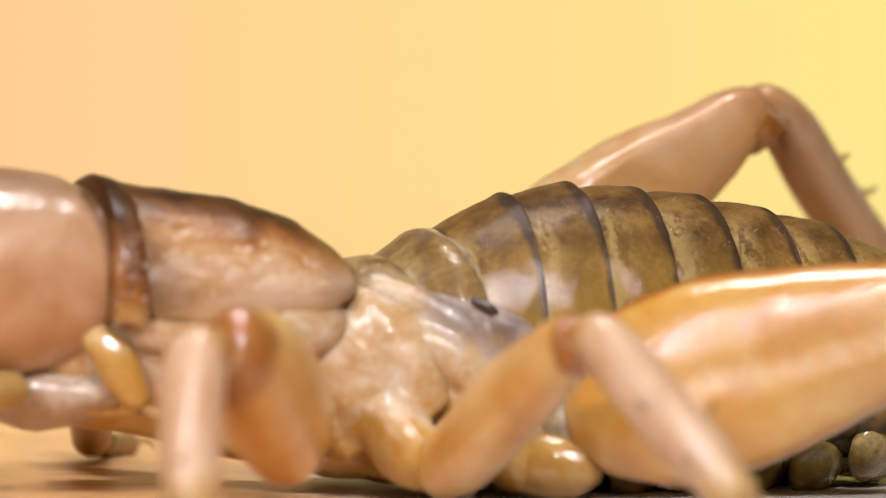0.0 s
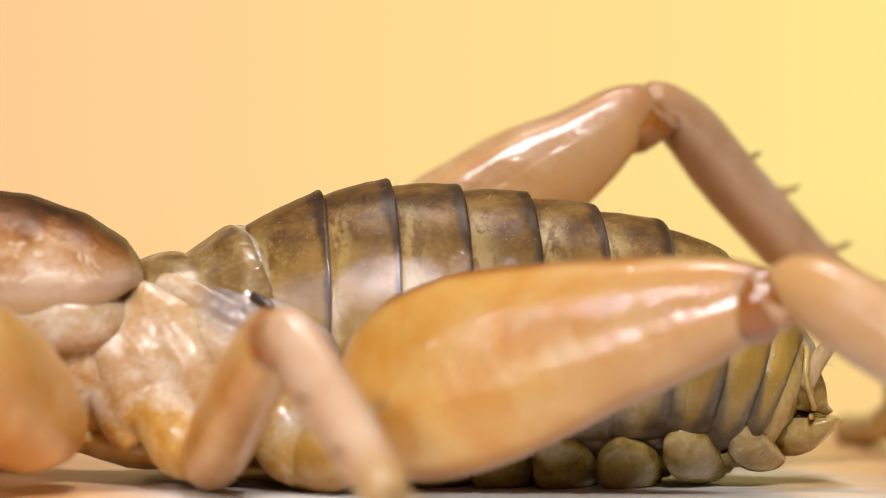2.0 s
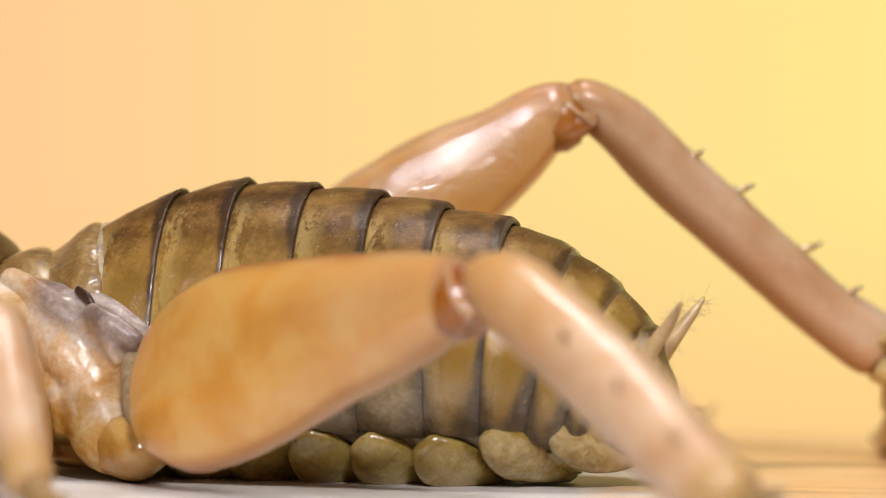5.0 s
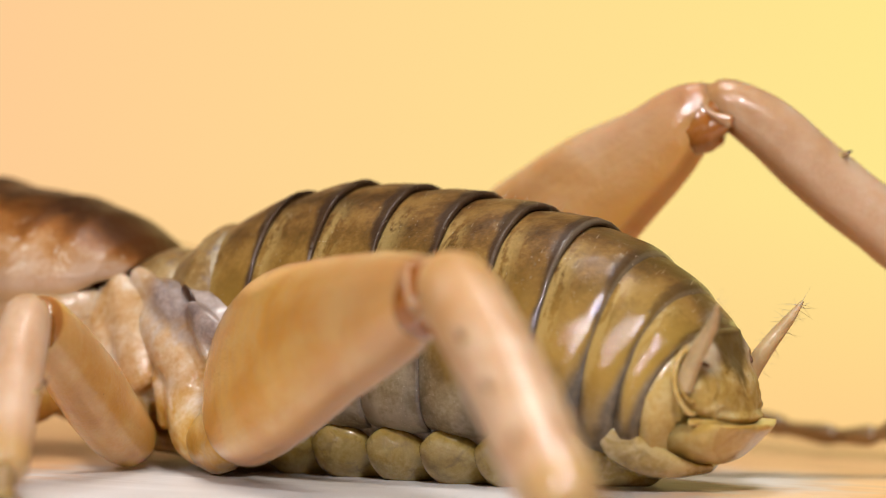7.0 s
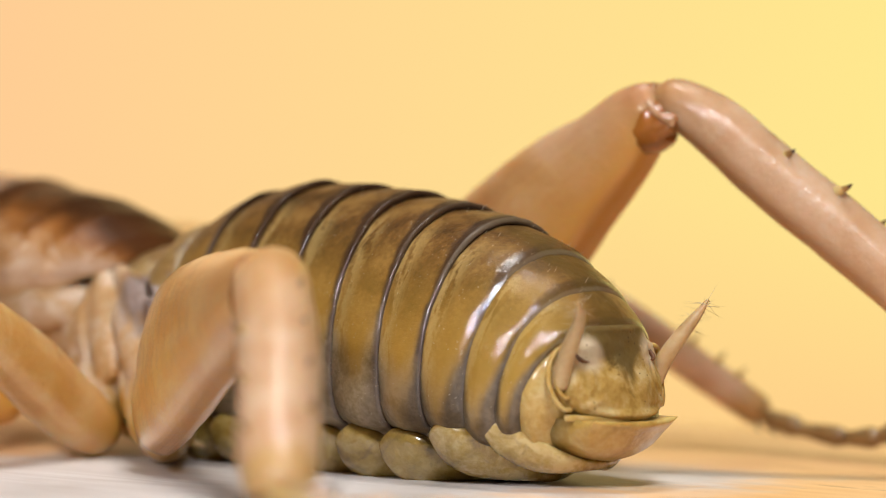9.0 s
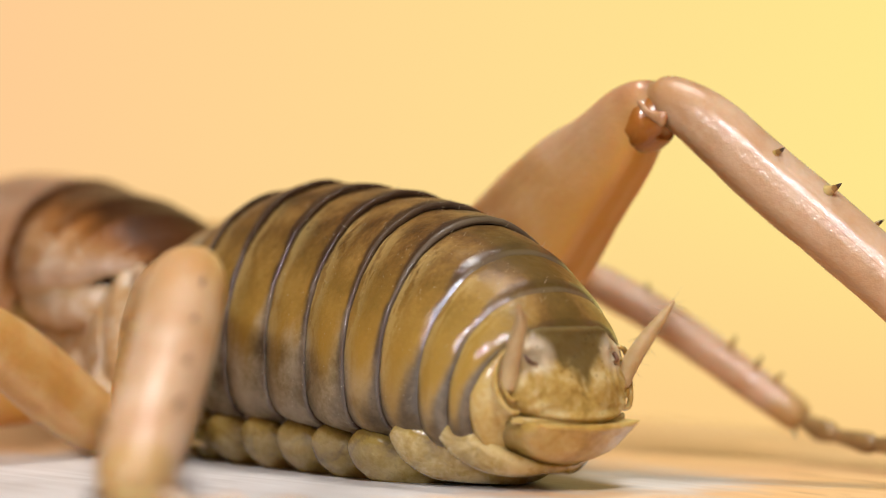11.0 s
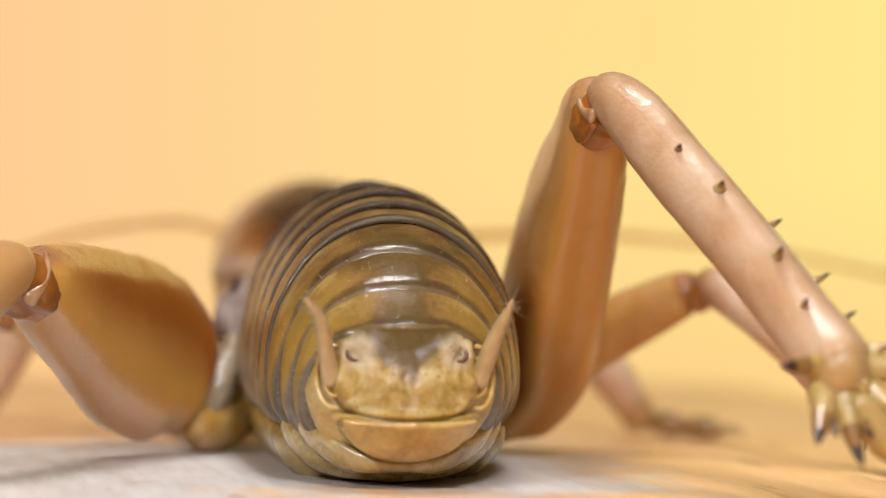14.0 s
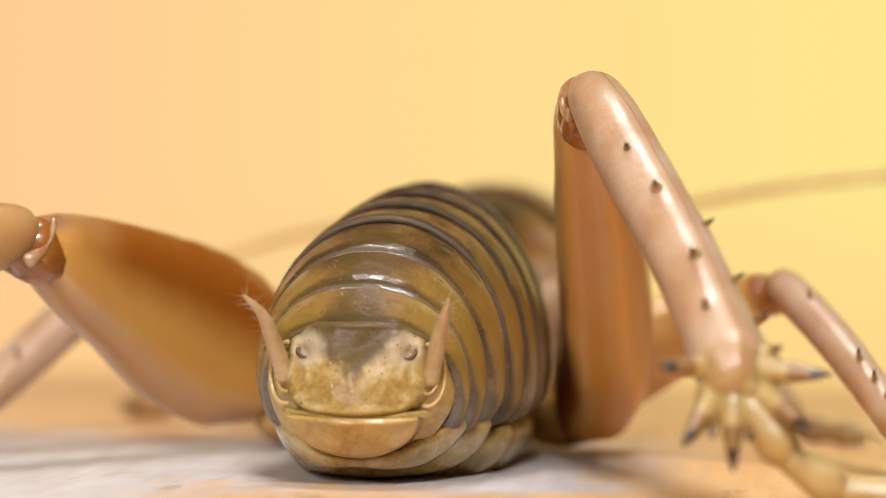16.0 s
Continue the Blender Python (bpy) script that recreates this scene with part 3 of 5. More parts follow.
def turntable():
    """A rounded board on a round foot."""
    thing = new("turntable")
    tagged(thing, "wooden turntable board with chipped white paint and painted-in orange glow", "turntable")
    outline = []
    x0, x1, y0, y1, r = -78, 60, -50, 36, 9
    for cx, cy, a0 in ((x1 - r, y1 - r, 0), (x0 + r, y1 - r, 90), (x0 + r, y0 + r, 180), (x1 - r, y0 + r, 270)):
        for k in range(9):
            f = radians(a0 + 90 * k / 8)
            outline.append((cx + r * math.cos(f), cy + r * math.sin(f)))
    n, verts = len(outline), []
    for inset, z in ((0.6, 0), (0.15, -0.12), (0, -0.5), (0, -3.9)):
        for x, y in outline:
            verts.append((x - math.copysign(inset, x), y - math.copysign(inset, y), z))
    faces = [tuple(range(n)), tuple(range(4 * n - 1, 3 * n - 1, -1))]
    faces += [(i * n + j, i * n + (j + 1) % n, (i + 1) * n + (j + 1) % n, (i + 1) * n + j) for i in range(3) for j in range(n)]
    link_mesh("board", verts, faces, BOARD, thing, "white-painted board, backdrop's orange glow coloured in towards its edge", smooth=False)
    m, verts = 48, []
    for r, z in ((26, -3.9), (26, -6), (15, -9), (15, -38), (30, -41), (30, -45)):
        verts += [(r * math.cos(2 * math.pi * j / m), r * math.sin(2 * math.pi * j / m) + 4.65, z) for j in range(m)]
    faces = [(i * m + j, i * m + (j + 1) % m, (i + 1) * m + (j + 1) % m, (i + 1) * m + j) for i in range(5) for j in range(m)] + [tuple(range(m)), tuple(range(6 * m - 1, 5 * m - 1, -1))]
    link_mesh("pedestal", verts, faces, HORN, thing, "brown round foot", smooth=False)
    return thing


paper_sweep()
backdrop()
table = turntable()

# ---- the cricket: x runs from head (-) to tail (+), z up from the board ----
cricket = new("cricket")
tagged(cricket, "tan Jerusalem cricket with a banded olive abdomen on the board", "insect")

# sections along x: half width, top, widest height, bottom, middle line
ABDOMEN = np.array([(-16.5, 3.4, 9.8, 5.0, 1.5, 0.2), (-14.4, 4.6, 11.1, 5.2, 0.6, 0.4), (-11.2, 5.4, 12.45, 5.3, 0.15, 0.6), (-8.25, 5.75, 12.95, 5.3, 0.0, 0.8),
                    (-5.2, 5.85, 12.8, 5.3, 0.0, 0.9), (-2.25, 5.85, 12.5, 5.2, 0.0, 0.8), (0.65, 5.75, 12.0, 5.1, 0.0, 0.6), (3.4, 5.45, 11.4, 5.0, 0.05, 0.3),
                    (6.3, 4.85, 10.15, 4.8, 0.2, 0.1), (8.2, 4.15, 8.75, 4.6, 0.5, 0.0), (9.6, 3.35, 7.1, 4.4, 1.15, 0.0), (10.6, 2.5, 5.7, 4.2, 2.4, 0.0)])
SHIELD = np.array([(-29.0, 4.5, 12.6, 8.0, 4.0, -1.3), (-28.2, 5.0, 12.75, 7.8, 3.6, -1.3), (-26.8, 5.4, 12.45, 7.6, 3.4, -1.3), (-23.5, 5.6, 12.05, 7.5, 3.2, -1.1),
                   (-21.0, 5.3, 11.25, 7.6, 3.2, -0.9), (-19.4, 4.6, 10.2, 7.6, 3.4, -0.7), (-18.3, 3.7, 8.9, 7.4, 4.0, -0.5)])


def skin(x, phi, grow=1.0, table=ABDOMEN):
    """A point of the skin; phi in degrees from the top, towards +y."""
    a, zt, zc, zb, yc = (float(np.interp(x, table[:, 0], table[:, i])) for i in range(1, 6))
    c, s = math.cos(radians(phi)), math.sin(radians(phi))
    h = (zt - zc) if c > 0 else (zc - zb)
    e = 1.0 if c > 0 else float(np.interp(x, (1.0, 7.0), (0.82, 1.06)))
    return Vector((x, yc + a * grow * math.copysign(abs(s) ** e, s), zc + h * grow * math.copysign(abs(c) ** e, c)))


def band(name, x0, x1, p0, p1, mat, prof, label="", n=40, sweep=0.0, bead=0.0, rough=0.0, table=ABDOMEN, k=4, flare=0.0, taper=0.0, lean=False, shelf=0.0, pillow=0.0):
    """A plate round the body from x0 to x1 and angle p0 to p1; prof: rows of (share of length, growth).
    sweep: how far its middle trails its ends; bead: swelling near its ends; rough: uneven surface; flare: outward turned ends."""
    pr = spline(prof, k)
    verts, faces, uv = [], [], []
    for i, (s, g) in enumerate(pr):
        for j in range(n + 1):
            u = j / n
            lim = 1 - taper * min(max(s, 0), 1) ** 11
            phi = (p0 + (p1 - p0) * u) * (lim if taper else 1)
            out = abs(2 * u - 1)
            x = x0 + (x1 - x0) * s + sweep * (1 - out * out)
            if lean:
                x -= max(0.0, x - 1.0) * 0.17 * (1 - math.cos(radians(phi)))
            gg = g + bead * math.exp(-((out - 0.82) / 0.14) ** 2) * math.sin(math.pi * min(max(s, 0), 1)) - 0.05 * max(0, out - 0.93) / 0.07 * (bead > 0)
            gg += flare * max(0.0, out - 0.86) / 0.14
            gg += pillow * math.sin(math.pi * min(max(s, 0), 1)) * min(1.0, out * 1.6)
            gg -= shelf * math.exp(-(phi / 50) ** 2) * max(0.0, 1 - s) ** 1.5
            q = skin(x, phi, gg, table)
            gg += rough * (noise.noise(q * 0.7) + 0.6 * noise.noise(q * 1.9))
            verts.append(tuple(skin(x + rough * 3 * noise.noise(q * 1.1 + Vector((9, 0, 0))), phi, gg, table)))
            uv.append((u, s))
    m = n + 1
    for i in range(len(pr) - 1):
        for j in range(n):
            faces.append((i * m + j, i * m + j + 1, (i + 1) * m + j + 1, (i + 1) * m + j))
    return link_mesh(name, verts, faces, mat, cricket, label, uv=uv)


core = [tuple(skin(x, p, 0.92)) for x in np.linspace(-16.5, 7.2, 28) for p in range(0, 360, 12)]
cf = [(i * 30 + j, i * 30 + (j + 1) % 30, (i + 1) * 30 + (j + 1) % 30, (i + 1) * 30 + j) for i in range(27) for j in range(30)]
link_mesh("membrane", core, cf + [tuple(range(30)), tuple(range(27 * 30, 28 * 30))], PLEURA, cricket, "brown membrane between the abdomen plates")

CUTS = [-14.3, -11.2, -8.25, -5.24, -2.25, 0.65, 3.6, 6.4, 8.4, 9.75]
PLATE = [(-0.12, 0.955), (0.0, 0.971), (0.15, 0.979), (0.4, 0.988), (0.72, 0.992), (0.86, 0.993), (0.94, 0.9955), (0.985, 0.9965), (1.008, 0.993), (1.018, 0.986), (1.02, 0.976), (1.0, 0.957)]
ROLLED = [(-0.12, 0.955), (0.0, 0.971), (0.15, 0.979), (0.4, 0.988), (0.66, 0.9935), (0.78, 0.9945), (0.87, 0.991), (0.94, 0.982), (0.99, 0.968), (1.015, 0.953), (1.0, 0.938)]
for x0, x1 in zip(CUTS, CUTS[1:]):
    end = 128 if x1 < 7 else 140
    band("tergite", x0, x1, -end, end, TERG, ROLLED if x1 > 6 else PLATE, n=96, rough=0.007, lean=True, flare=-0.05, bead=0.03, shelf=0.022, pillow=0.016)
LOBES = [-13.0, -10.3, -7.6, -4.9, -2.2, 0.5, 3.2, 5.9]
HALF = [(0.2, 122, 0.74, 0.36), (0.65, 130, 1.26, 0.60), (1.2, 140, 1.40, 0.68), (1.8, 150, 1.14, 0.55), (2.35, 161, 0.74, 0.40), (2.65, 172, 0.48, 0.30)]
for x0, x1 in zip(LOBES[:-1], LOBES[1:]):
    band("sternite", x0, x1, 138, 222, LOBE, [(-0.05, 0.88), (0.12, 0.93), (0.5, 0.955), (0.85, 0.965), (1.0, 0.96), (1.08, 0.88)], n=32, sweep=0.8, rough=0.006)
for x0 in LOBES[:-2]:
    for sg in (-1, 1):
        limb("belly_lobe", [(*(skin(x0 + dx, sg * phi, 0.98 - 0.012 * dx) - Vector((0, 0, 0.36))), 0.98 * h, 0.9 * w) for dx, phi, h, w in HALF], LOBE, cricket, k=5, n=22, wobble=0.08, seed=x0, up=(-1, 0, -0.6))
for x0, fat in zip(LOBES[-2:], (0.85, 0.66)):
    arc = HALF + [(2.75, 180, 0.44, 0.30)] + [(dx, 360 - phi, h, w) for dx, phi, h, w in reversed(HALF)]
    limb("sternite", [(*skin(x0 + dx * 1.1, phi, 0.965), h * fat, w * fat) for dx, phi, h, w in arc], BEAD, cricket, "pale crescent belly rim", k=5, n=22, wobble=0.06, seed=x0, up=(-1, 0, -0.6))


def lump(rows, **kw):
    kw["wobble"] = 0.42 * kw.get("wobble", 0.0)
    v, f, uv = limb_mesh(rows, **kw)
    return v, f


def merged(name, lumps, mat, label="", voxel=0.14, smooth=11):
    """Several swellings that grow into one skin."""
    verts, faces = [], []
    for v, f in lumps:
        b0 = len(verts)
        verts += v
        faces += [tuple(i + b0 for i in q) for q in f]
    ob = link_mesh(name, verts, faces, mat, cricket, label)
    rm = ob.modifiers.new("grow", "REMESH")
    rm.mode, rm.voxel_size, rm.use_smooth_shade = "VOXEL", voxel * MM, True
    sm = ob.modifiers.new("soften", "SMOOTH")
    sm.factor, sm.iterations = 0.5, smooth
    return ob


# tail end
def bump(y, z, y0, z0, sy, sz, amp):
    return amp * math.exp(-((y - y0) / sy) ** 2 - ((z - z0) / sz) ** 2)


def relief(name, inside, depth, mat, label, nu=72, nv=60, thick=0.35):
    """A curved plate seen from behind: inside(u, v) gives y and z, depth(y, z, u, v) gives x; closed by a second layer."""
    verts, faces = [], []
    for layer in (0, 1):
        for i in range(nv + 1):
            for j in range(nu + 1):
                u, v = 2 * j / nu - 1, i / nv
                y, z = inside(u, v)
                verts.append((depth(y, z, u, v) - layer * thick, y, z))
    m, half = nu + 1, (nu + 1) * (nv + 1)
    for i in range(nv):
        for j in range(nu):
            q = (i * m + j, i * m + j + 1, (i + 1) * m + j + 1, (i + 1) * m + j)
            faces += [q, tuple(half + k for k in reversed(q))]
    rim = [j for j in range(m)] + [i * m + nu for i in range(1, nv + 1)] + [nv * m + j for j in range(nu - 1, -1, -1)] + [i * m for i in range(nv - 1, 0, -1)]
    for k, r in enumerate(rim):
        r2 = rim[(k + 1) % len(rim)]
        faces.append((r, half + r, half + r2, r2))
    return link_mesh(name, verts, faces, mat, cricket, label)


def face_inside(u, v):
    z = 2.9 + v * 4.2
    w = float(np.interp(z, (2.9, 3.4, 4.2, 5.0, 6.0, 6.6, 7.1), (2.6, 3.05, 3.35, 3.45, 3.2, 2.7, 1.7)))
    y = u * w
    return y, z + (1 - v) * 0.065 * y * y


def face_depth(y, z, u, v):
    x = 9.78 + (7.0 - z) * 0.33 - 0.105 * y * y
    a = abs(y)
    for y0, z0, sy, sz, amp in ((2.2, 5.62, 0.24, 0.30, -0.30), (1.72, 6.0, 0.40, 0.46, 0.22), (2.72, 5.85, 0.2, 0.5, 0.30), (1.0, 4.45, 0.6, 0.5, 0.12), (1.9, 4.6, 0.4, 0.5, 0.08),
                                (2.6, 3.55, 0.35, 0.35, 0.28), (2.95, 4.5, 0.45, 0.6, 0.35), (1.75, 3.5, 0.8, 0.16, -0.14), (0.9, 3.2, 0.9, 0.14, 0.10)):
        x += bump(a, z, y0, z0, sy, sz, amp)
    r = math.hypot(a - 2.85, z - 4.75)
    x += 0.09 * math.exp(-((r - 0.8) / 0.13) ** 2) + 0.05 * math.exp(-((r - 1.3) / 0.14) ** 2)
    x += bump(y, z, 0, 5.75, 0.75, 0.5, -0.16) + bump(y, z, 0, 6.75, 1.6, 0.12, 0.10)
    x += 0.04 * noise.noise(Vector((y * 1.2, z * 1.2, 4))) + 0.02 * noise.noise(Vector((y * 3.1, z * 3.1, 9)))
    return x - 0.9 * (max(0, abs(u) - 0.72) / 0.28) ** 2 - 0.5 * (max(0, v - 0.9) / 0.1) ** 2 - 0.35 * (max(0, 0.07 - v) / 0.07) ** 2


relief("epiproct", face_inside, face_depth, TAILFACE, "spotted olive tail face with pale lobes", thick=0.5)


def lip_inside(u, v):
    w = 2.75
    y = u * w
    top = 2.92 + 0.012 * y * y
    low = top - 1.75 * math.sqrt(max(0.0, 1 - abs(u) ** 2.1))
    return y, low + (top - low) * v


def lip_depth(y, z, u, v):
    return 11.75 - 1.0 * (2.9 - z) - 0.5 * max(0.0, 1.9 - z) ** 2 - 0.13 * y * y - 0.3 * (max(0, v - 0.85) / 0.15) ** 2 - 0.25 * (max(0, 0.12 - v) / 0.12) ** 2 + 0.05 * noise.noise(Vector((y, z * 2, 2)))


relief("subgenital_plate", lip_inside, lip_depth, TAIL, "smooth lip-shaped yellow plate", thick=1.9)
limb("tail_bed", [(7.6, 0, 5.4, 2.6, 3.7), (8.2, 0, 5.3, 2.3, 3.5), (8.65, 0, 5.2, 1.9, 3.2), (8.9, 0, 5.2, 0.9, 1.8)], TAIL, cricket, k=4, n=36, wobble=0.05)
limb("tail_base", [(5.5, 0, 4.2, 3.3, 4.2), (7.0, 0, 4.1, 3.1, 3.95), (8.0, 0, 4.1, 3.1, 4.05), (8.6, 0, 4.0, 2.8, 3.75), (9.0, 0, 3.9, 2.1, 3.0), (9.3, 0, 3.9, 1.0, 1.6)], TAIL, cricket, k=5, n=36, wobble=0.04)
# soft roll between tail face and lip, and folds round the feelers' roots
limb("anal_fold", [(10.7 - 0.13 * y * y, y, 2.98 + 0.012 * y * y, 0.19 - 0.010 * y * y, 0.16) for y in (-3.0, -2.2, -1.2, -0.4, 0.4, 1.2, 2.2, 3.0)], TAIL, cricket, k=4, n=14, wobble=0.12, up=(1, 0, 0))
for sg in (-1, 1):
    for grow, r in ((0.74, 0.11), (0.45, 0.09)):
        ring = [(9.27 + 0.25 * (1 - grow) - 0.28 * grow * abs(math.cos(f)) + 0.5 * grow * max(0.0, -math.sin(f)), sg * (3.0 + 0.95 * grow * math.cos(f)), 4.7 + 1.75 * grow * math.sin(f), r, r * 1.1) for f in (radians(a) for a in (95, 60, 25, -10, -45, -75, -100))]
        limb("paraproct_fold", ring, TAIL, cricket, k=5, n=12, wobble=0.15, seed=sg + grow)


def hook(name, pts, r, mat, label=""):
    return limb(name, [(x, y, z, r * w, r * w) for (x, y, z), w in zip(pts, (1, 0.9, 0.7, 0.25))], mat, cricket, label, k=5, n=10)


for sg in (-1, 1):
    hook("hook", [(9.5, sg * 2.5, 5.72), (9.74, sg * 2.45, 5.54), (9.88, sg * 2.28, 5.42), (9.95, sg * 2.05, 5.40)], 0.11, HOOK, "brown curved hook")
    axis = [(9.3, sg * 3.1, 4.5), (9.7, sg * 3.3, 5.4), (10.35, sg * 3.55, 6.4), (10.95, sg * 3.85, 7.25), (11.4, 4.05 if sg > 0 else -4.5, 7.95)]
    cerc = limb("cercus", [(*p, r, r) for p, r in zip(axis, (0.40, 0.38, 0.32, 0.22, 0.07))], CERC, cricket, "tan tapered tail feeler", k=7, n=14, wobble=0.08)
    hv, hf = [], []
    rng = random.Random(5 + sg)
    for i in range(120):
        t = rng.random() * 3.9
        k = int(t)
        p = Vector(axis[k]).lerp(Vector(axis[k + 1]), t - k)
        d = Vector((rng.gauss(0, 1), rng.gauss(0, 1) + 0.5 * sg, rng.gauss(0, 0.6))).normalized()
        tip = p + d * (0.45 + 0.7 * rng.random())
        e = d.orthogonal().normalized() * 0.013
        b0 = len(hv)
        hv += [tuple(p + e), tuple(p - e * 0.5 + d.cross(e) * 0.87), tuple(p - e * 0.5 - d.cross(e) * 0.87), tuple(tip)]
        hf += [(b0, b0 + 1, b0 + 3), (b0 + 1, b0 + 2, b0 + 3), (b0 + 2, b0, b0 + 3)]
    tagged(link_mesh("bristles", hv, hf, HAIR, cerc), kind="stuff")

# fine hairs over the abdomen
hv, hf = [], []
rng = random.Random(11)
for i in range(380):
    x, phi = rng.uniform(-13.5, 9.2), rng.uniform(-120, 120)
    lx = x - max(0.0, x - 1.0) * 0.17 * (1 - math.cos(radians(phi)))
    p, q = skin(lx, phi, 0.985), skin(lx, phi, 1.2)
    d = ((q - p).normalized() + Vector((0.9, rng.gauss(0, 0.3), rng.gauss(0, 0.3)))).normalized()
    e = d.orthogonal().normalized() * 0.011
    b0 = len(hv)
    hv += [tuple(p + e), tuple(p - e * 0.5 + d.cross(e) * 0.87), tuple(p - e * 0.5 - d.cross(e) * 0.87), tuple(p + d * rng.uniform(0.15, 0.38))]
    hf += [(b0, b0 + 1, b0 + 3), (b0 + 1, b0 + 2, b0 + 3), (b0 + 2, b0, b0 + 3)]
tagged(link_mesh("bristles", hv, hf, HAIR, cricket), kind="stuff")

# thorax: saddle plates, flanks and hip lobes
limb("mesonotum", [(-19.2, -0.5, 5.6, 3.6, 3.9), (-18.2, -0.4, 5.6, 4.0, 4.2), (-17.2, -0.3, 5.6, 4.1, 4.2), (-16.8, -0.2, 5.6, 3.8, 4.0)], OLIVE, cricket, "brown collar behind the neck shield", k=5, n=48, wobble=0.02)
limb("metanotum", [(-17.6, -0.3, 5.6, 3.5, 3.9), (-16.6, -0.1, 5.6, 4.1, 4.3), (-15.6, 0.1, 5.6, 4.9, 4.7), (-14.9, 0.2, 5.6, 5.25, 4.9), (-14.5, 0.3, 5.6, 4.9, 4.8)], OLIVE, cricket, "olive saddle plate before the abdomen", k=6, n=48, wobble=0.04)
limb("basal_ring", [(-15.0, 0.25, 5.6, 4.9, 4.75), (-14.7, 0.3, 5.6, 5.2, 4.8), (-14.3, 0.35, 5.6, 5.25, 4.85), (-13.9, 0.4, 5.6, 5.0, 4.8)], RINGSKIN, cricket, "whitish membrane ring", k=5, n=48, wobble=0.05)
PRO, MESO, META = [], [], []
PRO += [lump([(-31, -1.2, 6.3, 2.8, 3.0), (-27, -1.0, 5.6, 3.2, 3.9), (-22, -0.7, 5.2, 4.0, 4.3), (-19.6, -0.5, 5.2, 3.6, 4.2)], k=6, n=40, wobble=0.06)]
MESO += [lump([(-21.6, -0.7, 5.0, 3.6, 3.9), (-18, -0.3, 4.6, 4.1, 4.3), (-16.2, -0.1, 4.7, 3.9, 4.2)], k=6, n=40, wobble=0.06)]
META += [lump([(-17.0, -0.2, 4.7, 3.9, 4.2), (-14.6, 0.2, 4.9, 4.5, 4.5), (-10, 0.6, 5.4, 4.6, 4.7)], k=6, n=40, wobble=0.06)]
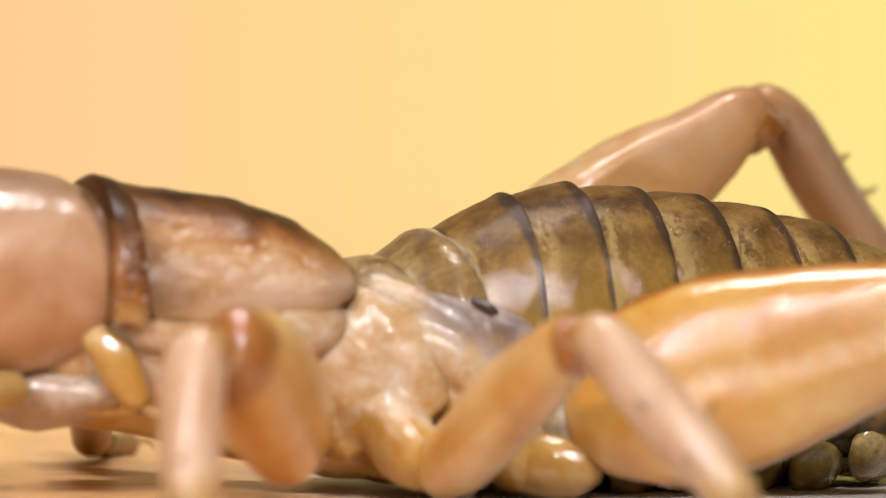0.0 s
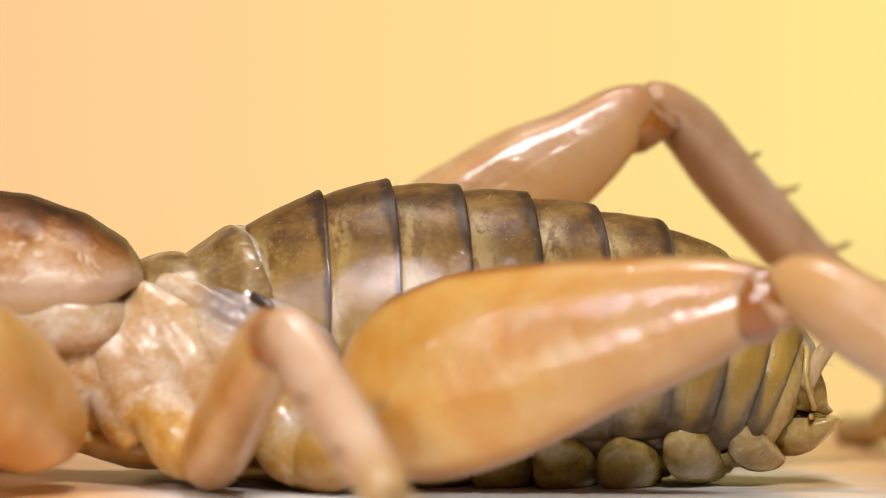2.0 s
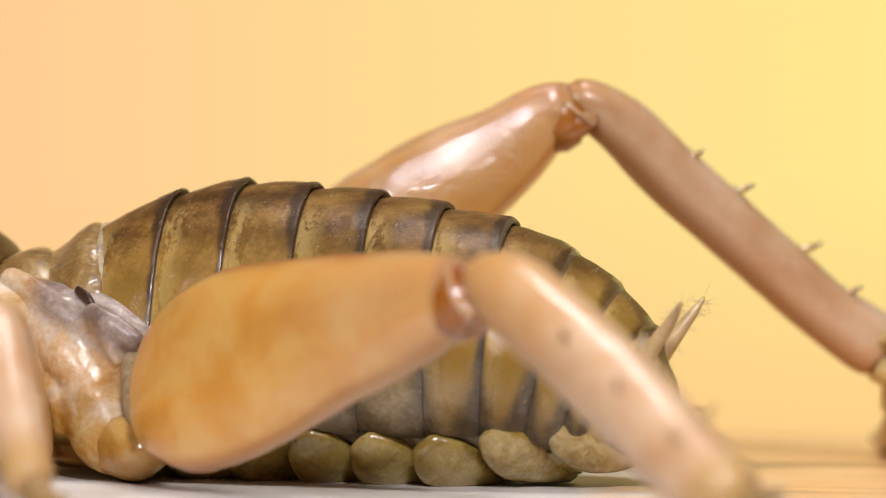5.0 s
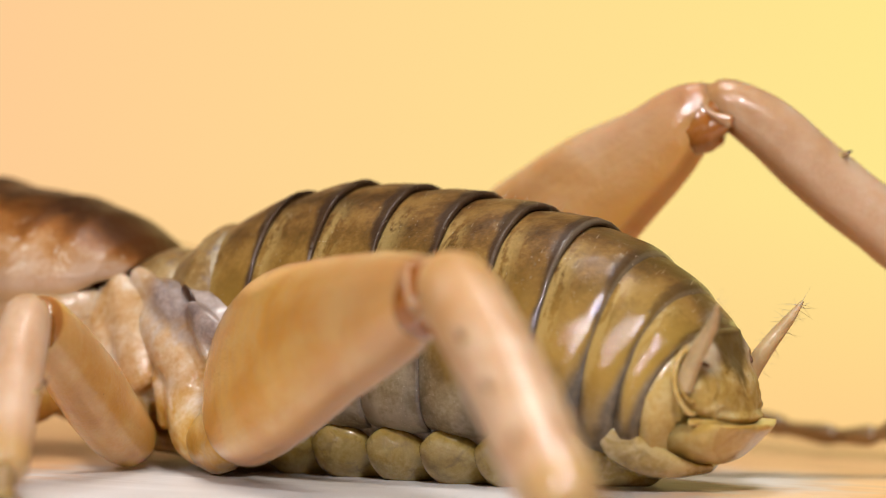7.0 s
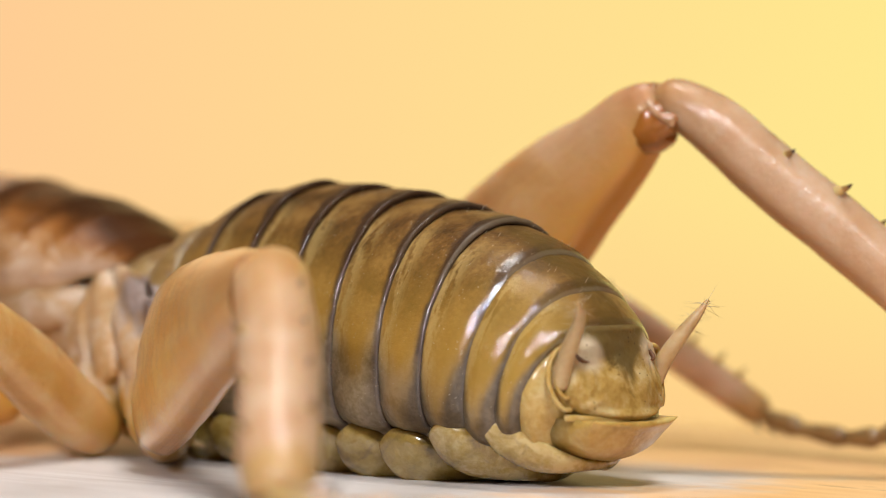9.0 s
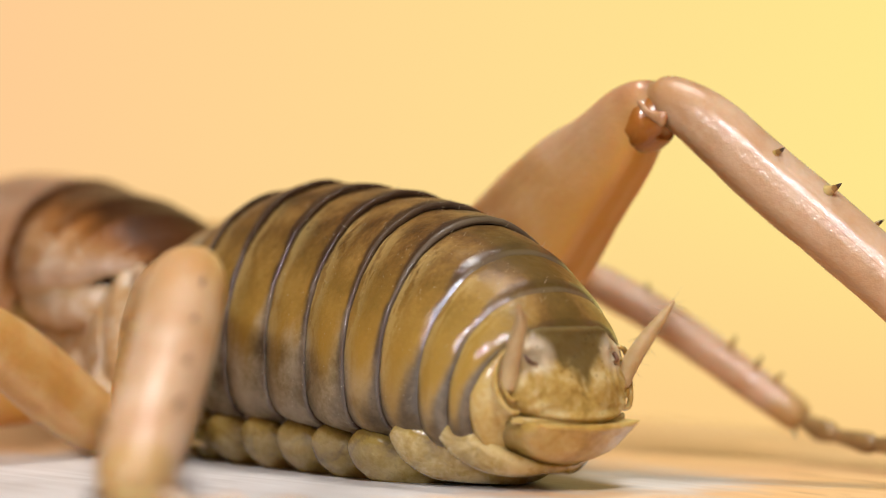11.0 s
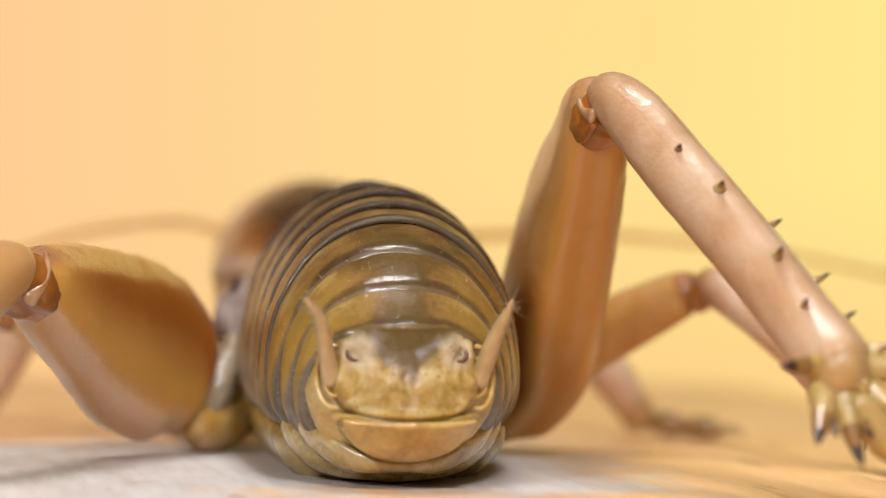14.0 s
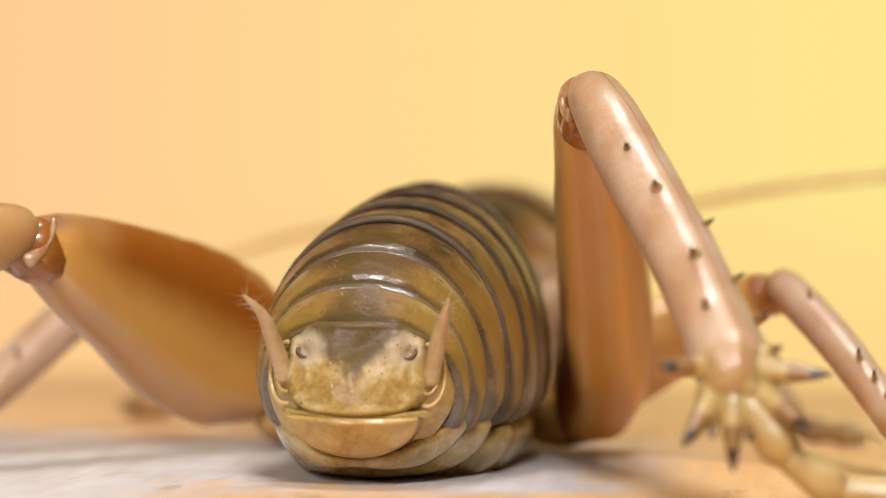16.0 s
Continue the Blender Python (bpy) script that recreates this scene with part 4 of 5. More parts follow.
for sg in (-1, 1):
    y = lambda v: (v + 0.05) if sg < 0 else (-v - 0.65)
    side = (1, 0, 0.4)
    META += [lump([(-17.4, y(-3.1), 6.2, 2.4, 1.5), (-15.6, y(-3.5), 5.6, 2.7, 1.6), (-13.4, y(-3.9), 5.2, 2.6, 1.6), (-11.6, y(-4.2), 4.8, 2.0, 1.3)], k=5, n=28, wobble=0.1, seed=50)]
    MESO += [lump([(-21.4, y(-3.1), 6.0, 2.3, 1.4), (-19.4, y(-3.6), 5.4, 2.9, 1.6), (-17.6, y(-3.8), 5.0, 3.0, 1.6), (-16.0, y(-3.8), 4.6, 2.4, 1.4)], k=5, n=28, wobble=0.1, seed=51)]
    META += [lump([(-18.0, y(-3.5), 8.3, 0.7, 0.5), (-16.8, y(-4.0), 7.7, 0.95, 0.55), (-15.2, y(-4.5), 6.8, 0.9, 0.6), (-13.4, y(-5.0), 5.6, 0.75, 0.5), (-12.4, y(-5.3), 4.6, 0.5, 0.4)], k=5, n=24, wobble=0.3, seed=2),
             lump([(-17.3, y(-4.2), 6.8, 0.5, 0.5), (-16.2, y(-4.7), 6.1, 0.8, 0.6), (-14.6, y(-5.1), 5.0, 0.9, 0.7), (-13.4, y(-5.3), 3.6, 0.9, 0.7)], k=5, n=24, wobble=0.35, seed=5),
             lump([(-14.2, y(-4.5), 4.2, 1.1, 0.9), (-13.5, y(-5.0), 2.9, 1.4, 1.2), (-12.6, y(-5.3), 1.7, 1.5, 1.3), (-11.6, y(-5.3), 1.3, 1.1, 1.1)], k=5, n=28, wobble=0.16, seed=20, up=side),
             lump([(-13.6, y(-5.1), 7.2, 0.4, 0.35), (-12.6, y(-5.55), 6.5, 0.6, 0.4), (-11.4, y(-5.7), 5.9, 0.45, 0.35)], k=5, n=18, wobble=0.4, seed=4),
             lump([(-13.2, y(-5.4), 6.4, 0.22, 0.22), (-12.7, y(-5.7), 5.7, 0.26, 0.22), (-12.2, y(-5.8), 5.0, 0.22, 0.22)], k=4, n=14, wobble=0.3),
             lump([(-15.6, y(-4.9), 4.2, 0.35, 0.4), (-15.0, y(-5.2), 3.2, 0.4, 0.4), (-14.9, y(-5.1), 2.0, 0.35, 0.4)], k=4, n=14, wobble=0.3)]
    MESO += [lump([(-19.0, y(-3.8), 8.0, 0.8, 0.6), (-18.2, y(-4.4), 6.9, 1.1, 0.7), (-17.2, y(-4.9), 5.4, 1.1, 0.8), (-16.4, y(-5.2), 3.8, 0.9, 0.7)], k=5, n=28, wobble=0.25, seed=8, up=side),
             lump([(-21.4, y(-3.8), 7.4, 0.7, 0.6), (-20.3, y(-4.5), 6.2, 1.0, 0.7), (-19.4, y(-4.8), 4.6, 1.1, 0.8), (-18.9, y(-4.8), 3.0, 1.0, 0.8)], k=5, n=28, wobble=0.25, seed=11, up=side),
             lump([(-19.6, y(-4.7), 6.6, 0.45, 0.5), (-18.9, y(-5.1), 5.6, 0.6, 0.5), (-18.3, y(-5.2), 4.6, 0.5, 0.5)], k=5, n=18, wobble=0.3, seed=12, up=side),
             lump([(-20.6, y(-4.2), 4.6, 0.5, 0.5), (-20.2, y(-4.5), 3.2, 0.7, 0.6), (-19.4, y(-4.4), 1.9, 0.6, 0.6)], k=5, n=18, wobble=0.25, seed=13, up=side),
             lump([(-18.6, y(-4.3), 4.6, 1.0, 0.8), (-18.0, y(-5.0), 3.2, 1.3, 1.2), (-17.2, y(-5.5), 1.9, 1.4, 1.4), (-16.4, y(-5.7), 1.3, 1.1, 1.1)], k=5, n=28, wobble=0.16, seed=17, up=side)]
    PRO += [lump([(-25.5, y(-3.5), 7.0, 0.8, 0.6), (-24.5, y(-4.3), 5.6, 1.1, 0.8), (-23.0, y(-4.5), 4.0, 1.2, 0.9), (-22.4, y(-4.2), 2.6, 0.9, 0.8)], k=5, n=28, wobble=0.2, seed=14, up=side),
            lump([(-22.6, y(-3.8), 7.6, 0.5, 0.5), (-21.9, y(-4.2), 6.6, 0.5, 0.5), (-21.6, y(-4.2), 5.2, 0.5, 0.5)], k=5, n=18, wobble=0.25, seed=15, up=side),
            lump([(-25.6, y(-3.8), 4.8, 1.0, 0.9), (-24.6, y(-4.6), 3.6, 1.3, 1.1), (-23.0, y(-5.0), 2.6, 1.2, 1.1)], k=5, n=28, wobble=0.16, seed=23, up=side)]
    PRO += [lump([(-28.5, y(-4.3), 7.0, 0.9, 0.8), (-26.5, y(-5.3), 7.0, 1.3, 0.9), (-23.5, y(-5.5), 6.9, 1.4, 0.9), (-21.0, y(-5.2), 7.0, 1.3, 0.8), (-19.4, y(-3.7), 6.8, 0.8, 0.6)], k=5, n=24, wobble=0.2, seed=40)]
    limb("spiracle", [(-14.4, y(-4.55), 8.0, 0.2, 0.12), (-13.9, y(-4.85), 7.7, 0.24, 0.15), (-13.5, y(-5.05), 7.3, 0.15, 0.12)], DARK, cricket, "dark breathing slit", k=4, n=14)
merged("prothorax", PRO, THORAX, "yellowish folded skin under the shield")
merged("mesothorax", MESO, THORAX, "pinkish folded flank with yellow hip")
merged("metathorax", META, THORAX, "grey-violet and yellow folded flank")
limb("prosternum", [(-31.5, -1.3, 4.4, 0.8, 2.2), (-29, -1.2, 3.6, 0.9, 2.8), (-25, -1.0, 2.9, 0.9, 2.8), (-21, -0.6, 2.0, 0.9, 3.2), (-17, -0.2, 1.2, 0.9, 3.6), (-12, 0.3, 0.95, 0.9, 4.0)], COXA, cricket, k=6, n=36, wobble=0.25, seed=30)

# neck shield and head
band("pronotum", -28.2, -18.8, -93, 93, PRON, [(-0.03, 0.93), (0.0, 0.985), (0.05, 0.99), (0.3, 1.0), (0.6, 1.0), (0.82, 1.0), (0.92, 1.0), (0.975, 0.975), (1.0, 0.93), (1.0, 0.84)], "brown saddle-shaped neck shield", n=96, table=SHIELD, k=9, flare=-0.06, rough=0.011, taper=0.36)
RIM = np.array([(-30.0, 4.9, 12.5, 8.1, 3.8, -1.3), (-28.8, 5.2, 12.9, 8.0, 3.6, -1.3), (-27.6, 5.2, 12.62, 7.7, 3.4, -1.3)])
band("collar", -29.3, -27.8, -98, 98, COLLAR, [(0.0, 0.93), (0.12, 0.985), (0.4, 1.0), (0.75, 1.0), (1.0, 0.985)], "dark brown collar", n=56, table=RIM, k=5)
head = limb("head", [(-39.4, -1.5, 7.4, 1.6, 2.4), (-38, -1.5, 8.2, 3.6, 4.2), (-35.5, -1.5, 8.6, 4.4, 5.2), (-32.5, -1.4, 8.75, 4.4, 5.2), (-30, -1.3, 9.0, 3.9, 4.9), (-28.7, -1.3, 9.2, 3.2, 4.5)], HEAD, cricket, "large glossy pinkish-tan head", k=7, n=48, wobble=0.01)
limb("labium", [(-34, -1.4, 4.5, 1.1, 2.4), (-31.5, -1.4, 4.2, 1.6, 3.0), (-29.2, -1.3, 4.3, 1.6, 3.3), (-27.4, -1.2, 4.4, 1.1, 2.8)], MOUTH, cricket, "grey mouth underside", k=5, n=30, wobble=0.15)
for sg in (-1, 1):
    limb("palp", [(-32.6, -1.4 + sg * 3.4, 4.4, 0.7, 0.7), (-34.2, -1.4 + sg * 4.6, 4.2, 0.8, 0.75), (-35.6, -1.4 + sg * 5.0, 2.6, 0.6, 0.6), (-36, -1.4 + sg * 4.8, 1.2, 0.4, 0.4)], CREAM, cricket, "yellow mouth feeler", k=5, n=18, wobble=0.08)
    limb("cheek", [(-29.4, -1.3 + sg * 3.6, 6.4, 0.7, 0.7), (-28.6, -1.3 + sg * 4.0, 5.2, 0.8, 0.7), (-27.9, -1.2 + sg * 3.8, 4.0, 0.6, 0.6)], COXA, cricket, k=5, n=20, wobble=0.12)
limb("antenna", [(-37.5, -4.0, 8.6, 0.35, 0.35), (-39.5, -6.5, 10.4, 0.28, 0.28), (-40.5, -10, 10.6, 0.25, 0.25), (-40.5, -16, 9.3, 0.2, 0.2), (-39, -26, 5, 0.15, 0.15), (-37, -34, 0.5, 0.1, 0.1)], LEG, cricket, k=6, n=10)
FEELER = limb("antenna", [(-37.5, 1.2, 8.6, 0.35, 0.35), (-38.2, 7, 10.0, 0.28, 0.28), (-38.5, 15, 10.3, 0.25, 0.25), (-38.5, 24, 9.6, 0.2, 0.2), (-38, 33, 8.0, 0.12, 0.12)], LEG, cricket, k=6, n=10)


# the forebody bends a little to the animal's right
for piece in cricket.children:
    for vert in piece.data.vertices:
        vert.co.y += min(max((-15 - vert.co.x / MM) * 0.19, 0.0), 3.0) * MM

# ---- legs ----
def spine(name, base, tip, r, parent, bend=0.12, label="", dark=0.62):
    """A curved thorn, pale at the root and dark at the tip."""
    b, t = Vector(base), Vector(tip)
    d = t - b
    side = d.cross(Vector((0.3, 0.2, 1))).normalized()
    up = side.cross(d).normalized()
    verts, faces, fm = [], [], []
    n, m = 10, 7
    for i in range(m):
        s = i / m
        c = b + d * s - up * bend * d.length * math.sin(math.pi * s) * 0.5
        rr = r * (1 - s) ** 0.68 * (1.25 - 0.25 * min(1, s * 4))
        for j in range(n):
            f = 2 * math.pi * j / n
            verts.append(tuple(c + (side * math.cos(f) + up * math.sin(f)) * rr))
    verts.append(tuple(t))
    for i in range(m - 1):
        for j in range(n):
            faces.append((i * n + j, i * n + (j + 1) % n, (i + 1) * n + (j + 1) % n, (i + 1) * n + j))
            fm.append(2 if (i + 1) / m > dark + 0.12 else 1 if (i + 1) / m > dark - 0.12 else 0)
    for j in range(n):
        faces.append(((m - 1) * n + j, (m - 1) * n + (j + 1) % n, m * n))
        fm.append(2)
    return link_mesh(name, verts, faces, [CREAM, HORN, DARK], parent, label, fmat=fm)


def knee(k, along, out, r, parent):
    """Amber hinge with two side lobes and a pale skin fold; along: the thigh's direction, out: sideways."""
    k, a, o = Vector(k), Vector(along).normalized(), Vector(out).normalized()
    down = (Vector((0, 0, -1)) + a * a.z).normalized()
    row = lambda p, h, w: (*p, h * r, w * r)
    limb("hinge", [row(k - a * 0.5 * r + down * 0.08 * r, 0.90, 0.86), row(k + a * 0.15 * r + down * 0.08 * r, 0.92, 0.88), row(k + a * 0.6 * r + down * 0.2 * r, 0.62, 0.6)], AMBER, parent, "glossy amber knee hinge", k=5, n=22, wobble=0.06)
    for sg in (-1, 1):
        limb("knee_lobe", [row(k - a * 0.9 * r + o * sg * 0.48 * r + down * 0.1 * r, 0.36, 0.26), row(k - a * 0.2 * r + o * sg * 0.56 * r + down * 0.32 * r, 0.5, 0.26), row(k + a * 0.4 * r + o * sg * 0.5 * r + down * 0.55 * r, 0.3, 0.2)], AMBER, parent, "amber knee lobe", k=5, n=18)
        limb("knee_fold", [row(k + a * 0.1 * r + o * sg * 0.55 * r - down * 0.80 * r, 0.06, 0.07), row(k + a * 0.2 * r + o * sg * 0.74 * r - down * 0.35 * r, 0.08, 0.09), row(k + a * 0.3 * r + o * sg * 0.76 * r + down * 0.15 * r, 0.11, 0.1), row(k + a * 0.6 * r + o * sg * 0.58 * r + down * 0.6 * r, 0.24, 0.16)], WHITE, parent, "pale skin fold at the knee", k=5, n=14, wobble=0.2)


def foot(pts, r, parent, mat=PALE):
    """A jointed foot of pads with two claws; pts: the line it follows."""
    made = []
    for i, (a, b) in enumerate(zip(pts, pts[1:])):
        a, b = Vector(a), Vector(b)
        q = lambda s: tuple(a.lerp(b, s))
        made.append(limb("tarsus", [(*q(0.02), r * 0.75, r * 0.7), (*q(0.35), r * 0.9, r * 0.85), (*q(0.75), r * 1.1, r), (*q(0.96), r * 0.8, r * 0.8)], mat, parent, k=4, n=16, wobble=0.06))
    a, b = Vector(pts[-2]), Vector(pts[-1])
    d = (b - a).normalized()
    o = d.cross(Vector((0, 0, 1))).normalized()
    for sg in (-1, 1):
        c0 = b + o * sg * r * 0.3
        made.append(spine("claw", c0, c0 + d * r * 2.2 + o * sg * r * 0.9 + Vector((0, 0, -r * 0.5)), r * 0.35, parent, -0.4))
    return made


# hind leg with the raised knee
limb("femur", [(-11.6, 8.0, 1.9, 1.5, 1.4), (-10.4, 8.5, 3.0, 2.4, 1.9), (-8.1, 9.2, 5.7, 3.4, 2.1), (-5.0, 9.35, 9.2, 3.5, 2.1), (-1.3, 9.3, 12.4, 2.8, 1.95), (1.6, 9.2, 14.4, 2.05, 1.65), (3.3, 9.1, 15.8, 1.55, 1.5), (4.3, 9.0, 16.42, 1.2, 1.2)], LEG_R, cricket, "translucent orange-brown hind thigh", k=7, n=56, wobble=0.02, keel=0.3, box=0.3, ribs=0.022)
limb("trochanter", [(-12.6, 5.4, 1.9, 1.2, 1.2), (-12.0, 6.8, 1.6, 1.3, 1.3), (-11.2, 8.2, 2.0, 1.3, 1.3)], COXA, cricket, k=5, n=22, wobble=0.08)
knee((4.3, 9.1, 15.9), (0.79, 0.1, 0.6), (-0.4, 0.9, 0), 1.45, cricket)
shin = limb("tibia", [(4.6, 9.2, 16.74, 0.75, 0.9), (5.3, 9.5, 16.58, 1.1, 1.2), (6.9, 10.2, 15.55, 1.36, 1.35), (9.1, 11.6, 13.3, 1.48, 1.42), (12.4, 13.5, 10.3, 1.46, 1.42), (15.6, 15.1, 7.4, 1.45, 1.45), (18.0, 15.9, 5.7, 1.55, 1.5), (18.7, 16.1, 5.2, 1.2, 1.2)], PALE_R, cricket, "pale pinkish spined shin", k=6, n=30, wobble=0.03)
OUTW, SIDE = Vector((0.93, -0.05, 0.36)), Vector((0.45, 0.78, 0.42))
for tip, d, n in (((10.8, 11.2, 14.6), OUTW, 0.7), ((13.0, 12.5, 13.1), OUTW, 0.8), ((16.1, 14.2, 10.5), OUTW, 1.1), ((18.0, 14.8, 8.5), OUTW, 1.2), ((18.7, 14.9, 6.5), OUTW, 0.6),
                  ((13.1, 15.2, 11.6), SIDE, 1.0), ((15.6, 16.6, 9.5), SIDE, 1.2), ((16.2, 17.6, 8.0), SIDE, 1.4)):
    spine("thorn", Vector(tip) - d * (n + 0.35), Vector(tip) - d * 0.28 * n, 0.19 + 0.05 * n, shin)
for base, tip, r in (((18.4, 15.4, 5.8), (19.8, 13.1, 5.77), 0.5), ((18.4, 17.0, 5.7), (19.8, 19.9, 5.58), 0.5), ((18.6, 17.0, 4.8), (21.0, 19.1, 3.4), 0.5), ((18.7, 16.0, 4.5), (21.2, 16.14, 1.83), 0.5),
                     ((18.6, 15.3, 4.6), (21.5, 14.2, 2.77), 0.5), ((18.8, 15.3, 4.0), (20.5, 15.3, 3.05), 0.28), ((18.8, 16.6, 4.0), (20.5, 16.7, 2.95), 0.28), ((18.4, 17.2, 6.3), (19.0, 17.9, 6.6), 0.25)):
    spine("spur", base, tip, r * 1.25, shin, 0.05, "pale spur with a black tip", 0.62)
for c, r in (((18.9, 15.5, 5.3), 0.75), ((19.0, 16.6, 5.1), 0.8), ((19.1, 16.0, 4.3), 0.7), ((18.9, 17.0, 4.5), 0.6)):
    limb("knob", [(c[0] - 0.8, c[1], c[2] + 0.2, r, r), (c[0] - 0.1, c[1], c[2], r * 0.95, r * 0.95), (c[0] + 0.25, c[1], c[2] - 0.1, r * 0.5, r * 0.5)], CREAM, shin, k=4, n=18, wobble=0.2)
foot([(19.0, 16.5, 4.4), (19.2, 18.2, 2.3), (18.9, 20.2, 1.0), (18.6, 22.6, 0.75), (18.4, 25.0, 0.7)], 0.78, cricket, CREAM)

# hind leg that lifts late in the clip
LIFTED = [limb("femur", [(-10.5, -6.8, 3.1, 1.6, 0.9), (-10.0, -7.3, 3.4, 2.6, 1.3), (-8.9, -8.3, 4.1, 3.6, 1.5), (-7.2, -9.5, 4.8, 4.0, 1.6), (-4.6, -11.0, 5.7, 3.8, 1.65), (-1.6, -12.5, 6.7, 3.1, 1.6), (1.75, -14.1, 7.7, 2.35, 1.55), (3.55, -14.95, 8.25, 1.75, 1.45), (4.4, -15.4, 8.5, 1.3, 1.25)], LEG_L, cricket, "translucent orange hind thigh", up=(0.08, 0.12, 0.98), k=7, n=56, wobble=0.02, keel=0.1, ribs=0.012, crease=0.10)]
before = set(cricket.children)
knee((4.4, -15.5, 8.3), (0.8, -0.53, 0.28), (-0.5, -0.85, 0), 1.6, cricket)
shin2 = limb("tibia", [(4.9, -15.8, 9.0, 0.8, 0.9), (5.6, -16.3, 8.9, 1.25, 1.3), (7.0, -17.6, 8.15, 1.62, 1.55), (10.8, -21.0, 5.4, 1.68, 1.55), (14.0, -24.2, 2.8, 1.55, 1.5), (15.6, -25.6, 1.7, 1.35, 1.3)], PALE_L, cricket, "pale pinkish spined shin", k=6, n=30, wobble=0.03)
A2, B2 = Vector((6.6, -17.6, 8.2)), Vector((15.6, -25.6, 1.6))
for s, d in ((0.15, (0.55, 0.3, 0.8)), (0.35, (0.55, 0.3, 0.8)), (0.55, (0.6, 0.3, 0.75)), (0.75, (0.6, 0.3, 0.7)), (0.3, (-0.1, -0.8, 0.5)), (0.55, (-0.1, -0.8, 0.5)), (0.8, (-0.1, -0.8, 0.5))):
    p, d = A2.lerp(B2, s), Vector(d).normalized()
    spine("thorn", p + d * 1.25, p + d * 2.25, 0.22, shin2)
for d in ((1.6, -0.6, -0.6), (1.0, -1.6, -0.5), (1.8, 0.6, -0.4), (0.4, -1.9, 0.0), (1.3, 1.2, 0.3)):
    spine("spur", (15.8, -25.8, 1.6), (15.8 + d[0] * 1.3, -25.8 + d[1] * 1.3, max(0.25, 1.6 + d[2] * 1.3)), 0.45, shin2, 0.05, "pale spur with a black tip")
foot([(15.8, -25.6, 1.3), (17.4, -24.4, 0.8), (19.0, -23.0, 0.75), (20.6, -21.6, 0.7)], 0.7, cricket)
limb("scuff", [(0.35, -12.3, 6.1, 0.10, 0.12), (0.64, -12.5, 6.0, 0.16, 0.16), (0.95, -12.75, 5.85, 0.10, 0.1)], WHITE, cricket, "whitish fleck on the thigh", k=4, n=10, wobble=0.4)
LIFTED += [o for o in cricket.children if o not in before]
limb("trochanter", [(-12.8, -4.6, 1.9, 1.2, 1.2), (-12.0, -5.5, 1.5, 1.35, 1.3), (-11.1, -6.4, 1.4, 1.3, 1.2), (-10.4, -6.9, 1.5, 1.0, 1.0)], COXA, cricket, k=5, n=22, wobble=0.08)


limb("hip_membrane", [(-11.6, -4.6, 5.6, 0.6, 0.6), (-11.4, -5.3, 4.4, 0.8, 0.8), (-11.0, -5.9, 3.0, 0.9, 0.85), (-10.8, -6.3, 1.9, 0.7, 0.7)], RINGSKIN, cricket, "whitish skin at the hip", k=5, n=20, wobble=0.15)


def small_leg(rows_f, kn, along, out, rows_t, thorns, foot_pts, r):
    limb("femur", rows_f, LEG, cricket, k=6, n=28, wobble=0.03)
    knee(kn, along, out, r, cricket)
    t = limb("tibia", rows_t, PALE, cricket, k=6, n=24, wobble=0.03)
    for b, e in thorns:
        spine("thorn", b, e, 0.2, t)
    foot(foot_pts, r * 0.5, cricket, FOOT)
    return t


# middle legs
small_leg([(-16.2, -5.8, 1.3, 1.3, 1.2), (-15.9, -7.6, 2.2, 1.6, 1.35), (-15.3, -11, 4.4, 1.65, 1.4), (-14.6, -14.4, 6.4, 1.35, 1.2), (-14.4, -15.3, 6.8, 1.1, 1.0)], (-14.4, -15.6, 6.7), (0.15, -0.8, 0.5), (-1, -0.1, 0), [(-14.3, -15.9, 7.1, 0.8, 0.8), (-13.9, -16.8, 6.7, 1.1, 1.05), (-12.6, -19.2, 4.4, 1.15, 1.1), (-10.9, -22.0, 1.4, 0.95, 0.95)],
          [((-13.2, -19.2, 4.6), (-14.2, -20.4, 4.9)), ((-12.2, -20.9, 2.9), (-13.0, -22.0, 3.0)), ((-11.6, -19.6, 3.9), (-10.6, -19.6, 4.8))], [(-10.8, -22.2, 1.2), (-9.8, -23.8, 0.7), (-8.6, -25.4, 0.6)], 1.1)
small_leg([(-15.0, 6.0, 1.8, 1.3, 1.2), (-14.0, 8.6, 3.0, 1.65, 1.35), (-12.2, 12.2, 5.4, 1.6, 1.35), (-10.2, 15.6, 7.4, 1.25, 1.15), (-9.6, 16.6, 7.9, 1.0, 0.95)], (-9.3, 17.0, 7.9), (0.4, 0.7, 0.5), (-0.8, 0.5, 0), [(-9.0, 17.2, 8.3, 0.65, 0.7), (-8.4, 17.6, 8.1, 0.9, 0.9), (-5.6, 19.5, 6.3, 0.95, 0.9), (-2.5, 21.6, 3.8, 0.9, 0.85), (-0.2, 23.0, 2.0, 0.8, 0.8)],
          [((-6.4, 18.9, 7.3), (-6.0, 18.6, 8.3)), ((-3.0, 21.0, 5.0), (-2.2, 20.9, 5.8)), ((-2.0, 21.7, 4.1), (-1.1, 21.6, 4.9)), ((-1.2, 22.2, 3.5), (-0.3, 22.2, 4.1)), ((-4.4, 20.7, 4.4), (-4.4, 21.6, 3.8)), ((-0.2, 22.8, 1.9), (0.6, 22.2, 1.0)), ((-0.2, 23.2, 1.8), (0.3, 24.2, 0.7))], [(0.0, 23.1, 1.8), (2.6, 22.9, 1.2), (5.4, 22.7, 0.95), (7.4, 22.6, 1.1), (8.6, 22.6, 1.6)], 0.95)
